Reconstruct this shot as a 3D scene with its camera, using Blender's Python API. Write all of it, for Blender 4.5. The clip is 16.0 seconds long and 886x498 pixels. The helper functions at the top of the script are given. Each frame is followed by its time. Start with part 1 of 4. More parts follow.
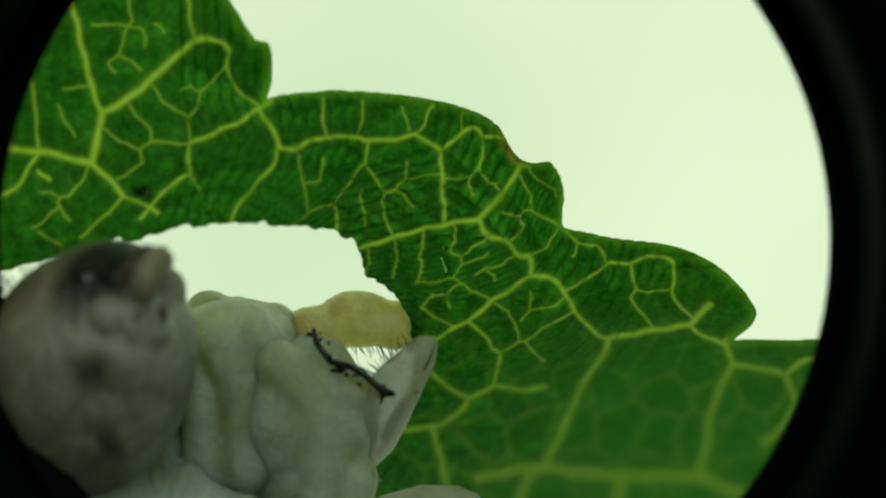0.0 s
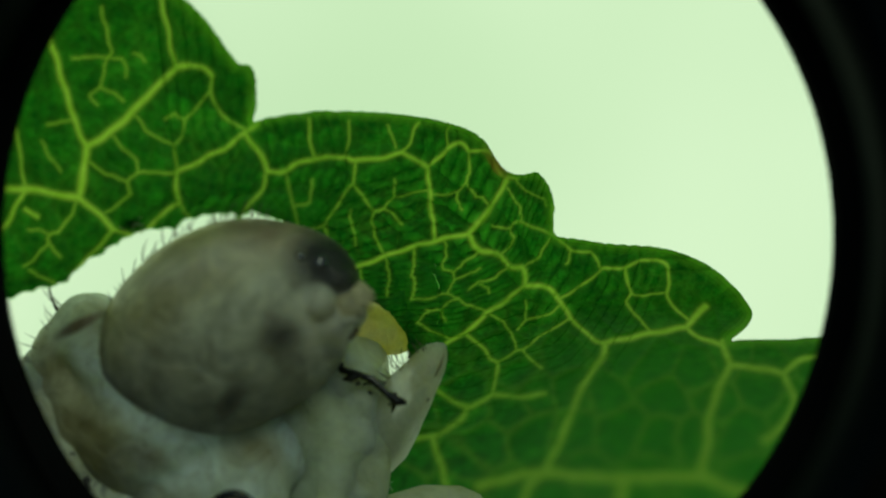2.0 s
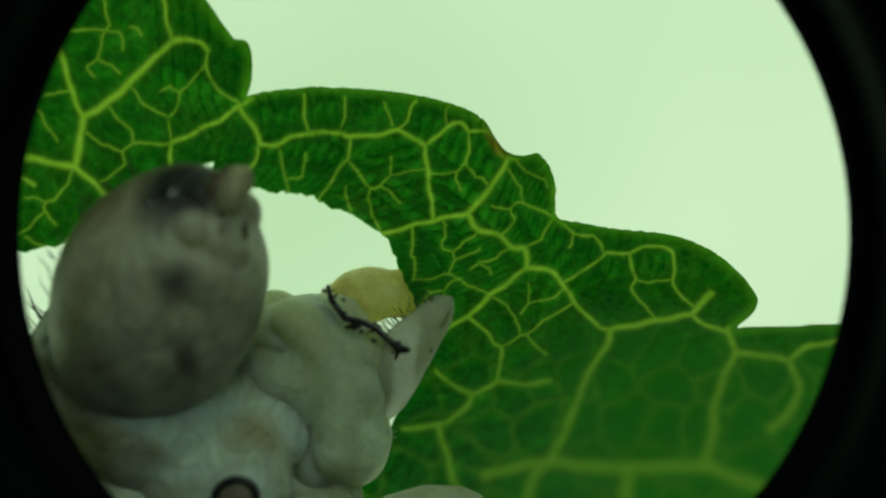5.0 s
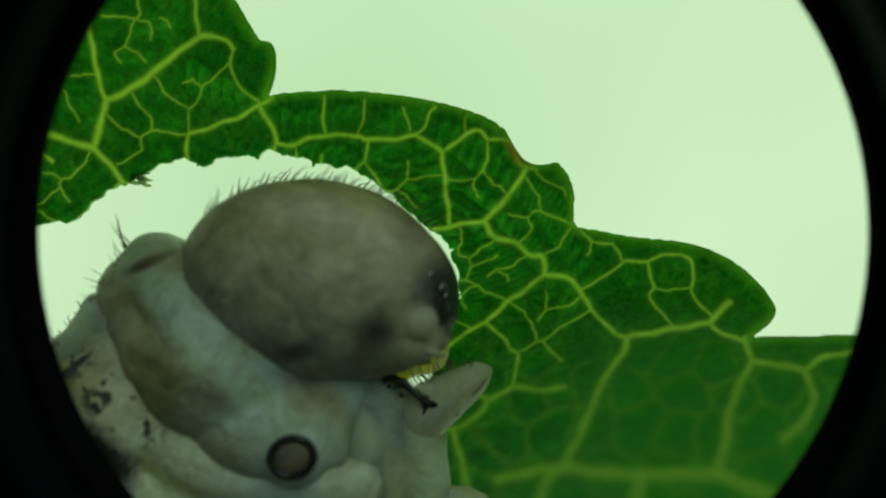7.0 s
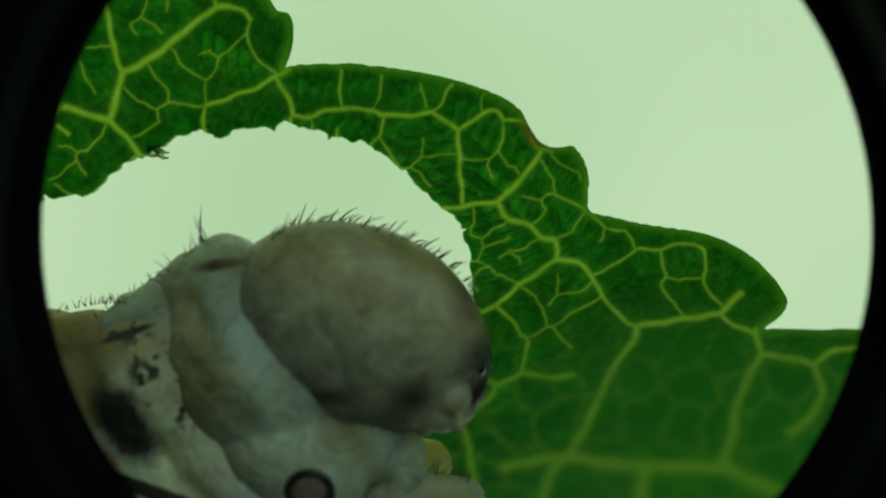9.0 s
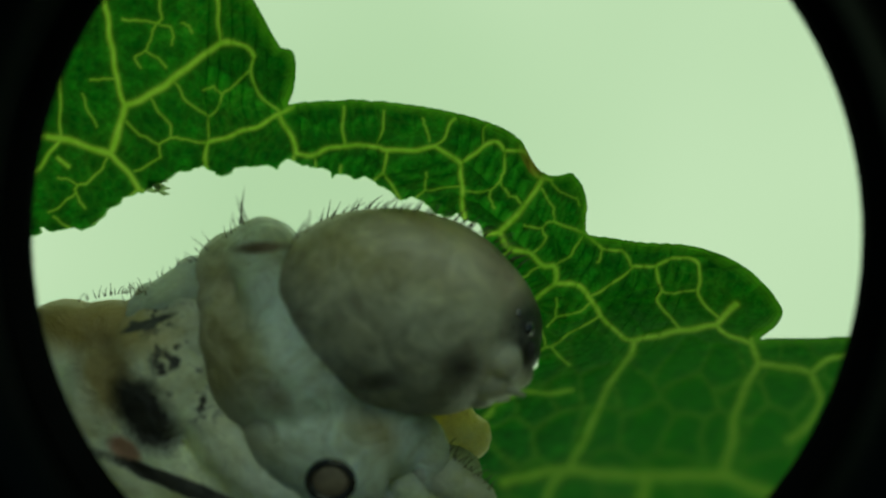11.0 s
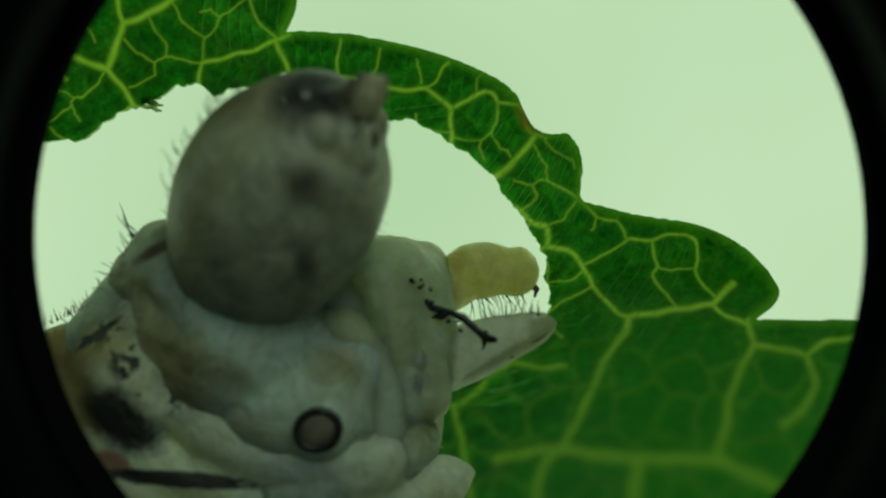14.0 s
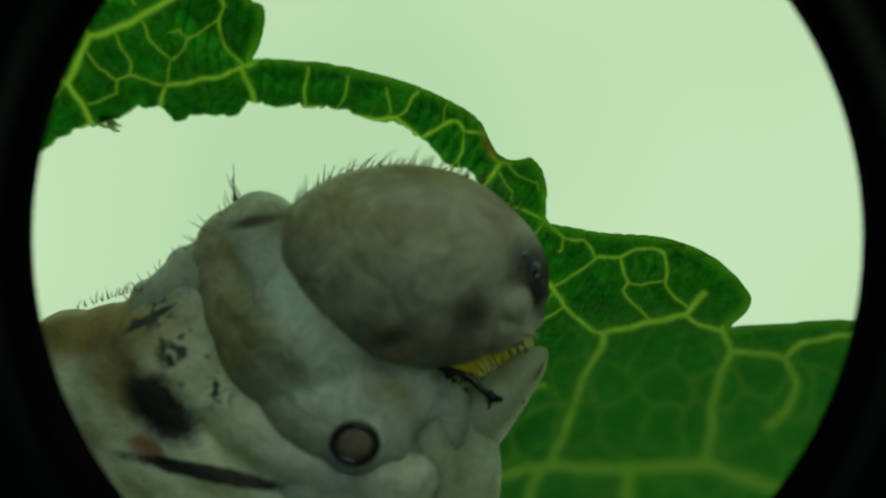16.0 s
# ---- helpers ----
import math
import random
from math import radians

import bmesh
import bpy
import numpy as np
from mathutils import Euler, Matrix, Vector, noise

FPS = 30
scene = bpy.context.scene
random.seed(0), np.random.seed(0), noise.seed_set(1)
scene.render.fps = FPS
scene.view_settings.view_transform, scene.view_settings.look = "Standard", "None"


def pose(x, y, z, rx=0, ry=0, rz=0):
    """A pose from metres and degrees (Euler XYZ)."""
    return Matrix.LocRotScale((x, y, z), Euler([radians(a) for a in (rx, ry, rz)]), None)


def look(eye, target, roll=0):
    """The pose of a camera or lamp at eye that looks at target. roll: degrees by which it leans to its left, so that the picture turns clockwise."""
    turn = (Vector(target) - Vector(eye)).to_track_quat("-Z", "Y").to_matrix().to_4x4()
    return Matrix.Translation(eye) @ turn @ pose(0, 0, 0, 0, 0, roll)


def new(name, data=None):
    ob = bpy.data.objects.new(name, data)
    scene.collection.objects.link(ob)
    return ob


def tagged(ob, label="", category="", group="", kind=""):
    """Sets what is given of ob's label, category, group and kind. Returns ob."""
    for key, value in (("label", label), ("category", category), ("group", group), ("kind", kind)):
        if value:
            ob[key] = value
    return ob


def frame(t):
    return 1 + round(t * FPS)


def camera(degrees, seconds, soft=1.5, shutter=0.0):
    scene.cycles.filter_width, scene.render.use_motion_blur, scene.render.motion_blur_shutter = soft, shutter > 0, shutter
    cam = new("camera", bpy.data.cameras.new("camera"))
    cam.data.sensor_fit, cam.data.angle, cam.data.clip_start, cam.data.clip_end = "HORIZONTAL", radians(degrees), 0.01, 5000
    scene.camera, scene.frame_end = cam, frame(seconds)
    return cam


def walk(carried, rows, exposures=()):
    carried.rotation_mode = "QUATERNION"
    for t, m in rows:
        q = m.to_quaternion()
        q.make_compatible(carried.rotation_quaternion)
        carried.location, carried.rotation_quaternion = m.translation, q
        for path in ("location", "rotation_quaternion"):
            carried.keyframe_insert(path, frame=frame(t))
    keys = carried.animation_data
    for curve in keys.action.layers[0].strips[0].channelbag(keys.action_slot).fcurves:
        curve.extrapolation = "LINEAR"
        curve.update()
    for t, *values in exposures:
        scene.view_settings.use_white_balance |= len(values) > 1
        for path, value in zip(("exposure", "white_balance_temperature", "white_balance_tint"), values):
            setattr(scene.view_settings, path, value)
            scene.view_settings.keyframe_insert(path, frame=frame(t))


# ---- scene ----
# A caterpillar chews along the edge of a hole in a leaf, seen through a black viewing tube.
# One unit of the plan, U, is 11 micrometres; plan x runs to the right, plan y down, depth towards the viewer.
U = 1.1e-5
FAR = 784 / math.tan(radians(15))
HIGH = 0.05

cam = camera(30, 16.0, soft=2.2)
EYE = (0.0, -FAR * U, HIGH)
cam.data.dof.use_dof = True
cam.data.dof.focus_distance = (FAR + 10) * U
cam.data.dof.aperture_fstop = 45
walk(cam, [(0.0, look(EYE, (0, 0, HIGH))), (16.0, look(EYE, (0, 0, HIGH)))],
     exposures=[(0.0, 0.2, 6500, -17), (0.4, 0.1, 6500, -20), (0.8, 0.1, 6500, -27), (2.0, 0.13, 6500, -31), (2.5, 0.0, 6500, -32), (3.0, 0.03, 6500, -33), (3.5, -0.05, 6500, -34), (4.0, -0.03, 6500, -35), (4.6, 0.02, 6500, -36), (6.0, 0.08, 6500, -37), (6.3, 0.11, 6500, -37), (7.0, 0.05, 6500, -37), (7.5, 0.0, 6500, -37),
                (8.0, -0.16, 6500, -37), (8.5, -0.21, 6500, -37), (10.8, -0.16, 6500, -37), (12.5, -0.06, 6500, -37), (13.5, -0.16, 6500, -37), (16.0, -0.12, 6500, -36)])


def place(x, y, d=0.0):
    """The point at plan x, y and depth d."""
    k = (FAR - d) / FAR * U
    return Vector(((x - 784) * k, -d * U, HIGH + (441 - y) * k))


def put(x, y, d, roll=0.0, yaw=0.0, pitch=0.0):
    """A pose at a plan point: roll turns it counter-clockwise for the viewer, yaw about the upright, pitch about its own x."""
    p = place(x, y, d)
    return pose(p.x, p.y, p.z, pitch, -roll, yaw)


# ---- light ----
world = bpy.data.worlds.new("sky")
scene.world = world
world.use_nodes = True
wn, wl = world.node_tree.nodes, world.node_tree.links
sky = wn.new("ShaderNodeTexSky")
sky.sky_type = "NISHITA"
sky.sun_disc = False
sky.sun_elevation, sky.sun_rotation = radians(47), radians(162)
wl.new(sky.outputs[0], wn["Background"].inputs[0])
wn["Background"].inputs[1].default_value = 0.034
sun = new("sun", bpy.data.lights.new("sun", "SUN"))
sun.data.energy, sun.data.angle, sun.data.color = 0.43, radians(30), (1.0, 0.94, 0.76)
sun.matrix_world = look((0.20, -0.62, 0.76), (0, 0, 0.05))


# the gauge of the part being built: its size against the plan, and the depth of its origin below its skin
GAUGE = {"size": 1.0, "sink": 0.0}


def gauge(size, sink=0.0):
    GAUGE["size"], GAUGE["sink"] = size * U, sink


gauge(1.0)


# ---- materials ----
def material(name, rough=0.6, metal=0.0):
    m = bpy.data.materials.new(name)
    m.use_nodes = True
    b = m.node_tree.nodes["Principled BSDF"]
    b.inputs["Roughness"].default_value = rough
    b.inputs["Metallic"].default_value = metal
    return m, m.node_tree.nodes, m.node_tree.links, b


def noise_tex(nodes, links, scale, detail=4.0, rough=0.6, coord="Object", distort=0.0):
    tc = nodes.new("ShaderNodeTexCoord")
    n = nodes.new("ShaderNodeTexNoise")
    n.inputs["Scale"].default_value, n.inputs["Detail"].default_value, n.inputs["Roughness"].default_value = scale, detail, rough
    n.inputs["Distortion"].default_value = distort
    links.new(tc.outputs[coord], n.inputs["Vector"])
    return n


def ramp(nodes, links, source, stops):
    r = nodes.new("ShaderNodeValToRGB")
    while len(r.color_ramp.elements) < len(stops):
        r.color_ramp.elements.new(0.5)
    for e, (p, c) in zip(r.color_ramp.elements, stops):
        e.position, e.color = p, (*c, 1)
    links.new(source, r.inputs[0])
    return r


def mix(nodes, links, fac, a, b, mode="MIX"):
    n = nodes.new("ShaderNodeMix")
    n.data_type, n.blend_type = "RGBA", mode
    for i, v in ((0, fac), (6, a), (7, b)):
        if hasattr(v, "links"):
            links.new(v, n.inputs[i])
        elif i == 0:
            n.inputs[0].default_value = v
        else:
            n.inputs[i].default_value = (*v, 1)
    return n.outputs[2]


def relief(nodes, links, bsdf, height, dist, strength=0.5):
    n = nodes.new("ShaderNodeBump")
    n.inputs["Distance"].default_value, n.inputs["Strength"].default_value = dist, strength
    links.new(height, n.inputs["Height"])
    links.new(n.outputs[0], bsdf.inputs["Normal"])


def skin(name, pale, mid, dark, rough=0.55, scale=900, grain=6000, sub=0.0):
    """Soft insect skin: blotches, fine grain and a slight relief."""
    m, n, l, b = material(name, rough)
    big = noise_tex(n, l, scale, 5, 0.6, distort=0.4)
    fine = noise_tex(n, l, grain, 4, 0.65)
    c = ramp(n, l, big.outputs[0], [(0.34, dark), (0.5, mid), (0.64, pale)]).outputs[0]
    g = ramp(n, l, fine.outputs[0], [(0.3, (0.84, 0.84, 0.84)), (0.7, (1.06, 1.06, 1.06))]).outputs[0]
    l.new(mix(n, l, 1.0, c, g, "MULTIPLY"), b.inputs["Base Color"])
    crumple = noise_tex(n, l, 1600, 6, 0.62, distort=1.6)
    relief(n, l, b, crumple.outputs[0], 1.8e-4, 0.6)
    if sub:
        b.inputs["Subsurface Weight"].default_value = sub
        b.inputs["Subsurface Radius"].default_value = (1, 0.95, 0.45)
        b.inputs["Subsurface Scale"].default_value = 0.0018
    return m


def leaf_material():
    m, n, l, b = material("leaf_blade", 0.55)
    at = n.new("ShaderNodeAttribute")
    at.attribute_name = "vein"
    edge = n.new("ShaderNodeAttribute")
    edge.attribute_name = "margin"
    big = noise_tex(n, l, 700, 4, 0.6)
    fine = noise_tex(n, l, 9000, 3, 0.7)
    spot = noise_tex(n, l, 3200, 3, 0.6)
    cell = ramp(n, l, big.outputs[0], [(0.3, (0.026, 0.118, 0.016)), (0.55, (0.040, 0.178, 0.023)), (0.75, (0.066, 0.252, 0.033))]).outputs[0]
    cell = mix(n, l, 1.0, cell, ramp(n, l, fine.outputs[0], [(0.3, (0.65, 0.7, 0.6)), (0.7, (1.35, 1.3, 1.2))]).outputs[0], "MULTIPLY")
    cell = mix(n, l, 1.0, cell, ramp(n, l, spot.outputs[0], [(0.4, (0.78, 0.8, 0.8)), (0.72, (1.75, 1.6, 1.3))]).outputs[0], "MULTIPLY")
    b.inputs["Specular IOR Level"].default_value = 0.25
    # brighter cell colour stands in for light through the low outer blade
    backlit = n.new("ShaderNodeAttribute")
    backlit.attribute_name = "backlit"
    cell = mix(n, l, backlit.outputs["Fac"], cell, ramp(n, l, spot.outputs[0], [(0.3, (0.045, 0.22, 0.004)), (0.7, (0.066, 0.29, 0.006))]).outputs[0])
    pale = ramp(n, l, spot.outputs[0], [(0.3, (0.48, 0.70, 0.085)), (0.7, (0.68, 0.86, 0.16))]).outputs[0]
    col = mix(n, l, at.outputs["Fac"], cell, pale)
    col = mix(n, l, edge.outputs["Fac"], col, (0.30, 0.62, 0.06))
    old = n.new("ShaderNodeAttribute")
    old.attribute_name = "scar"
    col = mix(n, l, old.outputs["Fac"], col, (0.30, 0.17, 0.04))
    l.new(col, b.inputs["Base Color"])
    relief(n, l, b, fine.outputs[0], 2e-5, 0.3)
    tr = n.new("ShaderNodeBsdfTranslucent")
    l.new(col, tr.inputs[0])
    ms = n.new("ShaderNodeMixShader")
    ms.inputs[0].default_value = 0.75
    l.new(b.outputs[0], ms.inputs[1])
    l.new(tr.outputs[0], ms.inputs[2])
    l.new(ms.outputs[0], n["Material Output"].inputs[0])
    return m


def leaf_rear_material(share=0.85, pale=(0.78, 0.88, 0.58)):
    """The paler far side and the cut rim of the blade."""
    m, n, l, b = material("leaf_far_side", 0.6)
    f = noise_tex(n, l, 2500, 3)
    c = ramp(n, l, f.outputs[0], [(0.3, tuple(0.9 * v for v in pale)), (0.7, pale)]).outputs[0]
    l.new(c, b.inputs["Base Color"])
    tr = n.new("ShaderNodeBsdfTranslucent")
    l.new(c, tr.inputs[0])
    ms = n.new("ShaderNodeMixShader")
    ms.inputs[0].default_value = share
    l.new(b.outputs[0], ms.inputs[1])
    l.new(tr.outputs[0], ms.inputs[2])
    l.new(ms.outputs[0], n["Material Output"].inputs[0])
    return m


def join_material():
    """An added clear green film that dims light leaking between the hinged parts of the blade."""
    m, n, l, b = material("leaf_seam_film", 0.6)
    f = noise_tex(n, l, 2500, 3)
    c = ramp(n, l, f.outputs[0], [(0.3, (0.26, 0.48, 0.15)), (0.7, (0.34, 0.58, 0.21))]).outputs[0]
    tr = n.new("ShaderNodeBsdfTransparent")
    l.new(c, tr.inputs[0])
    l.new(tr.outputs[0], n["Material Output"].inputs[0])
    return m


def plain(name, col, rough, scale=3000, metal=0.0):
    m, n, l, b = material(name, rough, metal)
    f = noise_tex(n, l, scale, 4)
    c = ramp(n, l, f.outputs[0], [(0.3, tuple(0.6 * v for v in col)), (0.7, tuple(1.3 * v for v in col))])
    l.new(c.outputs[0], b.inputs["Base Color"])
    relief(n, l, b, f.outputs[0], 3e-5, 0.4)
    return m


def patch(m, warp, col, place_of, size, turn, colour, soft=0.12, speck=0.5, spots=None):
    """Lays a warped ellipsoidal patch of another colour, given in plan units about the part's origin, over a colour."""
    n, l = m.node_tree.nodes, m.node_tree.links
    tc = n.new("ShaderNodeTexCoord")
    mp = n.new("ShaderNodeMapping")
    mp.vector_type = "TEXTURE"
    G = GAUGE["size"]
    mp.inputs["Location"].default_value = (place_of[0] * G, -place_of[2] * G, -place_of[1] * G)
    mp.inputs["Rotation"].default_value = (0, radians(-turn), 0)
    mp.inputs["Scale"].default_value = (size[0] * G, size[2] * G, size[1] * G)
    l.new(tc.outputs["Object"], mp.inputs[0])
    ln = n.new("ShaderNodeVectorMath")
    ln.operation = "LENGTH"
    l.new(mp.outputs[0], ln.inputs[0])
    ad = n.new("ShaderNodeMath")
    ad.operation = "MULTIPLY_ADD"
    l.new(warp.outputs[0], ad.inputs[0])
    ad.inputs[1].default_value = speck
    l.new(ln.outputs["Value"], ad.inputs[2])
    half = n.new("ShaderNodeMath")
    half.operation = "MULTIPLY"
    l.new(ad.outputs[0], half.inputs[0])
    half.inputs[1].default_value = 0.4
    at = 0.4 + 0.2 * speck
    f = ramp(n, l, half.outputs[0], [(at - soft / 2, (1, 1, 1)), (at + soft / 2, (0, 0, 0))])
    fac = f.outputs[0]
    if spots:
        fac = mix(n, l, 1.0, fac, ramp(n, l, spots.outputs[0], [(0.53, (0, 0, 0)), (0.6, (1, 1, 1))]).outputs[0], "MULTIPLY")
    return mix(n, l, fac, col, colour)


def marked_skin():
    """Pale skin of the middle body with black and rusty patches in its own coordinates."""
    m = skin("spotted_skin", (0.80, 0.86, 0.70), (0.73, 0.77, 0.58), (0.58, 0.58, 0.36), 0.5, 700, 5000, 0.5)
    n, l = m.node_tree.nodes, m.node_tree.links
    b = n["Principled BSDF"]
    col = b.inputs["Base Color"].links[0].from_socket
    warp = noise_tex(n, l, 2600, 5, 0.7)
    black, deep = (0.04, 0.04, 0.036), 900
    spots = noise_tex(n, l, 3600, 3, 0.6)
    col = patch(m, warp, col, (-490, -215, 0), (150, 60, deep), 0, (0.44, 0.36, 0.13), 0.3, 0.5)
    col = patch(m, warp, col, (-425, -130, 0), (80, 50, deep), -60, (0.36, 0.30, 0.13), 0.3, 0.6)
    col = patch(m, warp, col, (-345, -70, 0), (80, 46, deep), -50, black, 0.25, 1.1)
    col = patch(m, warp, col, (-375, 4, 0), (34, 20, deep), -30, (0.45, 0.28, 0.2), 0.2, 0.4)
    col = patch(m, warp, col, (-270, 50, 0), (150, 15, deep), -13, black, 0.16, 0.9)
    col = patch(m, warp, col, (-358, -236, 0), (66, 18, deep), 27, black, 0.2, 0.6, spots)
    col = patch(m, warp, col, (-366, -226, 0), (52, 7, deep), 27, black, 0.2, 0.6)
    col = patch(m, warp, col, (-290, -150, 0), (100, 42, deep), -52, black, 0.2, 0.6, spots)
    l.new(col, b.inputs["Base Color"])
    return m


def neck_skin():
    """Skin of the first segment: olive flank and bluish white folds tinted after the light, crease shade painted under
    the hood.
    """
    m = skin("neck_skin", (0.62, 0.70, 0.53), (0.52, 0.58, 0.40), (0.40, 0.42, 0.23), 0.4, 620, 5000, 0.7)
    n, l = m.node_tree.nodes, m.node_tree.links
    b = n["Principled BSDF"]
    col = b.inputs["Base Color"].links[0].from_socket
    warp = noise_tex(n, l, 1100, 5, 0.65)
    olive, white, brown = (0.44, 0.41, 0.21), (0.67, 0.76, 0.65), (0.40, 0.38, 0.23)
    # olive put on the flank for light coming through the body
    col = patch(m, warp, col, (-215, -195, 0), (80, 125, 900), 25, olive, 0.5, 0.9)
    col = patch(m, warp, col, (-240, -330, 0), (50, 70, 900), 0, (0.50, 0.48, 0.28), 0.5, 0.9)
    col = patch(m, warp, col, (-140, -110, 0), (44, 70, 900), 20, brown, 0.5, 1.0)
    # bluish white bands carry the sky's reflection on the folds
    col = patch(m, warp, col, (-120, -272, 0), (135, 36, 900), -58, white, 0.5, 0.6)
    col = patch(m, warp, col, (0, -150, 0), (110, 34, 900), -8, white, 0.5, 0.7)
    col = patch(m, warp, col, (-50, -88, 0), (100, 40, 900), -14, white, 0.6, 1.1)
    col = patch(m, warp, col, (75, -85, 0), (50, 34, 900), -30, brown, 0.5, 0.9)
    col = patch(m, warp, col, (140, -60, 0), (26, 80, 900), 12, white, 0.5, 0.8)
    col = patch(m, warp, col, (10, 2, 0), (74, 62, 900), 0, (0.70, 0.78, 0.66), 0.5, 0.7)
    # shade of the fold under the hood, painted dark
    col = patch(m, warp, col, (-168, -400, 0), (46, 10, 900), 8, (0.16, 0.13, 0.08), 0.3, 0.6)
    col = patch(m, warp, col, (-110, -140, 0), (26, 16, 900), -30, (0.38, 0.37, 0.28), 0.7, 0.9)
    col = patch(m, warp, col, (-60, 66, 0), (130, 14, 900), -8, brown, 0.5, 0.8)
    # folds in relief, their shading also multiplied into the colour
    fold = noise_tex(n, l, 1300, 6, 0.65, distort=1.8)
    col = mix(n, l, 1.0, col, ramp(n, l, fold.outputs[0], [(0.34, (0.74, 0.72, 0.66)), (0.5, (1, 1, 1)), (0.64, (1.12, 1.14, 1.16))]).outputs[0], "MULTIPLY")
    l.new(col, b.inputs["Base Color"])
    relief(n, l, b, fold.outputs[0], 2.2e-4, 0.7)
    return m


def head_skin():
    """Mottled capsule with the dark eye field, the pale face and the backlit olive glow painted on the crown."""
    m = skin("head_capsule", (0.54, 0.54, 0.40), (0.46, 0.46, 0.34), (0.35, 0.34, 0.25), 0.42, 1900, 7000, 0.45)
    n, l = m.node_tree.nodes, m.node_tree.links
    b = n["Principled BSDF"]
    col = b.inputs["Base Color"].links[0].from_socket
    warp = noise_tex(n, l, 1900, 4, 0.65)
    dark = (0.022, 0.021, 0.018)
    # olive glow of light from behind, painted along the crown
    col = patch(m, warp, col, (-10, -165, 0), (270, 84, 300), 4, (0.50, 0.45, 0.15), 0.9, 0.8)
    col = patch(m, warp, col, (40, -98, 120), (130, 30, 90), -12, (0.66, 0.64, 0.48), 0.6, 0.9)
    col = patch(m, warp, col, (165, -95, 60), (70, 30, 140), -40, (0.34, 0.28, 0.18), 0.6, 0.9)
    col = patch(m, warp, col, (222, 4, 54), (54, 62, 90), 0, dark, 0.35, 0.5)
    col = patch(m, warp, col, (236, 30, 40), (34, 44, 70), 0, dark, 0.35, 0.5)
    col = patch(m, warp, col, (182, 58, 104), (32, 28, 40), 0, (0.55, 0.55, 0.44), 0.35, 0.4)
    col = patch(m, warp, col, (172, 96, 80), (40, 36, 60), 0, (0.60, 0.58, 0.44), 0.5, 0.5)
    col = patch(m, warp, col, (110, 77, 125), (28, 26, 60), 30, (0.10, 0.095, 0.07), 0.5, 0.5)
    col = patch(m, warp, col, (-20, 128, 90), (30, 14, 60), 20, (0.09, 0.08, 0.06), 0.5, 0.6)
    l.new(col, b.inputs["Base Color"])
    # wrinkles: a net in relief, its lit folds and shaded creases also painted into the colour
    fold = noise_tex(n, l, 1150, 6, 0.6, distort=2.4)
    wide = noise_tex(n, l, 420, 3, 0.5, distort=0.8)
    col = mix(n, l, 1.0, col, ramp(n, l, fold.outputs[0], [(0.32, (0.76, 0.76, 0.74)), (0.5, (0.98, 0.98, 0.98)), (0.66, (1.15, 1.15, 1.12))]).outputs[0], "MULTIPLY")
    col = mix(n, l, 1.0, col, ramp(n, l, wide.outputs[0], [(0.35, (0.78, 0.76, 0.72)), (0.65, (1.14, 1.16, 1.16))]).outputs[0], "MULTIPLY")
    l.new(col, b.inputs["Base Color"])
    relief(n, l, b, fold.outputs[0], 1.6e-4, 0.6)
    return m


M_LEAF = leaf_material()
M_REAR = leaf_rear_material()
M_JOIN = join_material()
gauge(0.966)
M_HEAD = head_skin()
gauge(1.0)
M_SKIN = skin("pale_skin", (0.66, 0.74, 0.54), (0.54, 0.60, 0.40), (0.42, 0.44, 0.22), 0.42, 520, 5000, 0.85)
gauge(0.944)
M_MARK = marked_skin()
gauge(0.93)
M_NECK = neck_skin()
gauge(1.0)
M_LEG = skin("leg_skin", (0.62, 0.63, 0.52), (0.54, 0.54, 0.43), (0.45, 0.43, 0.30), 0.3, 800, 5000, 0.6)
M_CLEAR = skin("clear_leg_skin", (0.72, 0.75, 0.58), (0.64, 0.66, 0.48), (0.52, 0.52, 0.34), 0.3, 800, 5000, 0.6)
ghost = M_CLEAR.node_tree.nodes.new("ShaderNodeMixShader")
ghost.inputs[0].default_value = 0.28
M_CLEAR.node_tree.links.new(M_CLEAR.node_tree.nodes["Principled BSDF"].outputs[0], ghost.inputs[1])
M_CLEAR.node_tree.links.new(M_CLEAR.node_tree.nodes.new("ShaderNodeBsdfTransparent").outputs[0], ghost.inputs[2])
M_CLEAR.node_tree.links.new(ghost.outputs[0], M_CLEAR.node_tree.nodes["Material Output"].inputs[0])
M_YELLOW = skin("yellow_leg_skin", (0.92, 0.85, 0.42), (0.87, 0.77, 0.31), (0.72, 0.6, 0.2), 0.35, 900, 4000, 0.7)
M_BLACK = plain("black_shell", (0.012, 0.012, 0.011), 0.16)
M_EYE = plain("black_eye_bead", (0.012, 0.012, 0.011), 0.1)
M_EYE.node_tree.nodes["Principled BSDF"].inputs["IOR"].default_value = 2.3
M_LIP = plain("tan_lip", (0.42, 0.38, 0.22), 0.45)
M_BROWN = plain("brown_membrane", (0.16, 0.13, 0.09), 0.6)
M_JAW = plain("jaw", (0.13, 0.10, 0.06), 0.35)
M_PALE = plain("pale_lobe", (0.40, 0.40, 0.30), 0.4)
M_HAIR = plain("bristle", (0.10, 0.085, 0.05), 0.45)
M_TUBE = plain("black_tube_paint", (0.0042, 0.0046, 0.0048), 0.9, 400)
M_TUBE.node_tree.nodes["Principled BSDF"].inputs["Specular IOR Level"].default_value = 0.05
# the blue tint stands in for the faint bluish glow round the rim
M_BARREL = plain("blue_tinted_barrel_wall", (0.0012, 0.003, 0.0042), 0.9, 400)
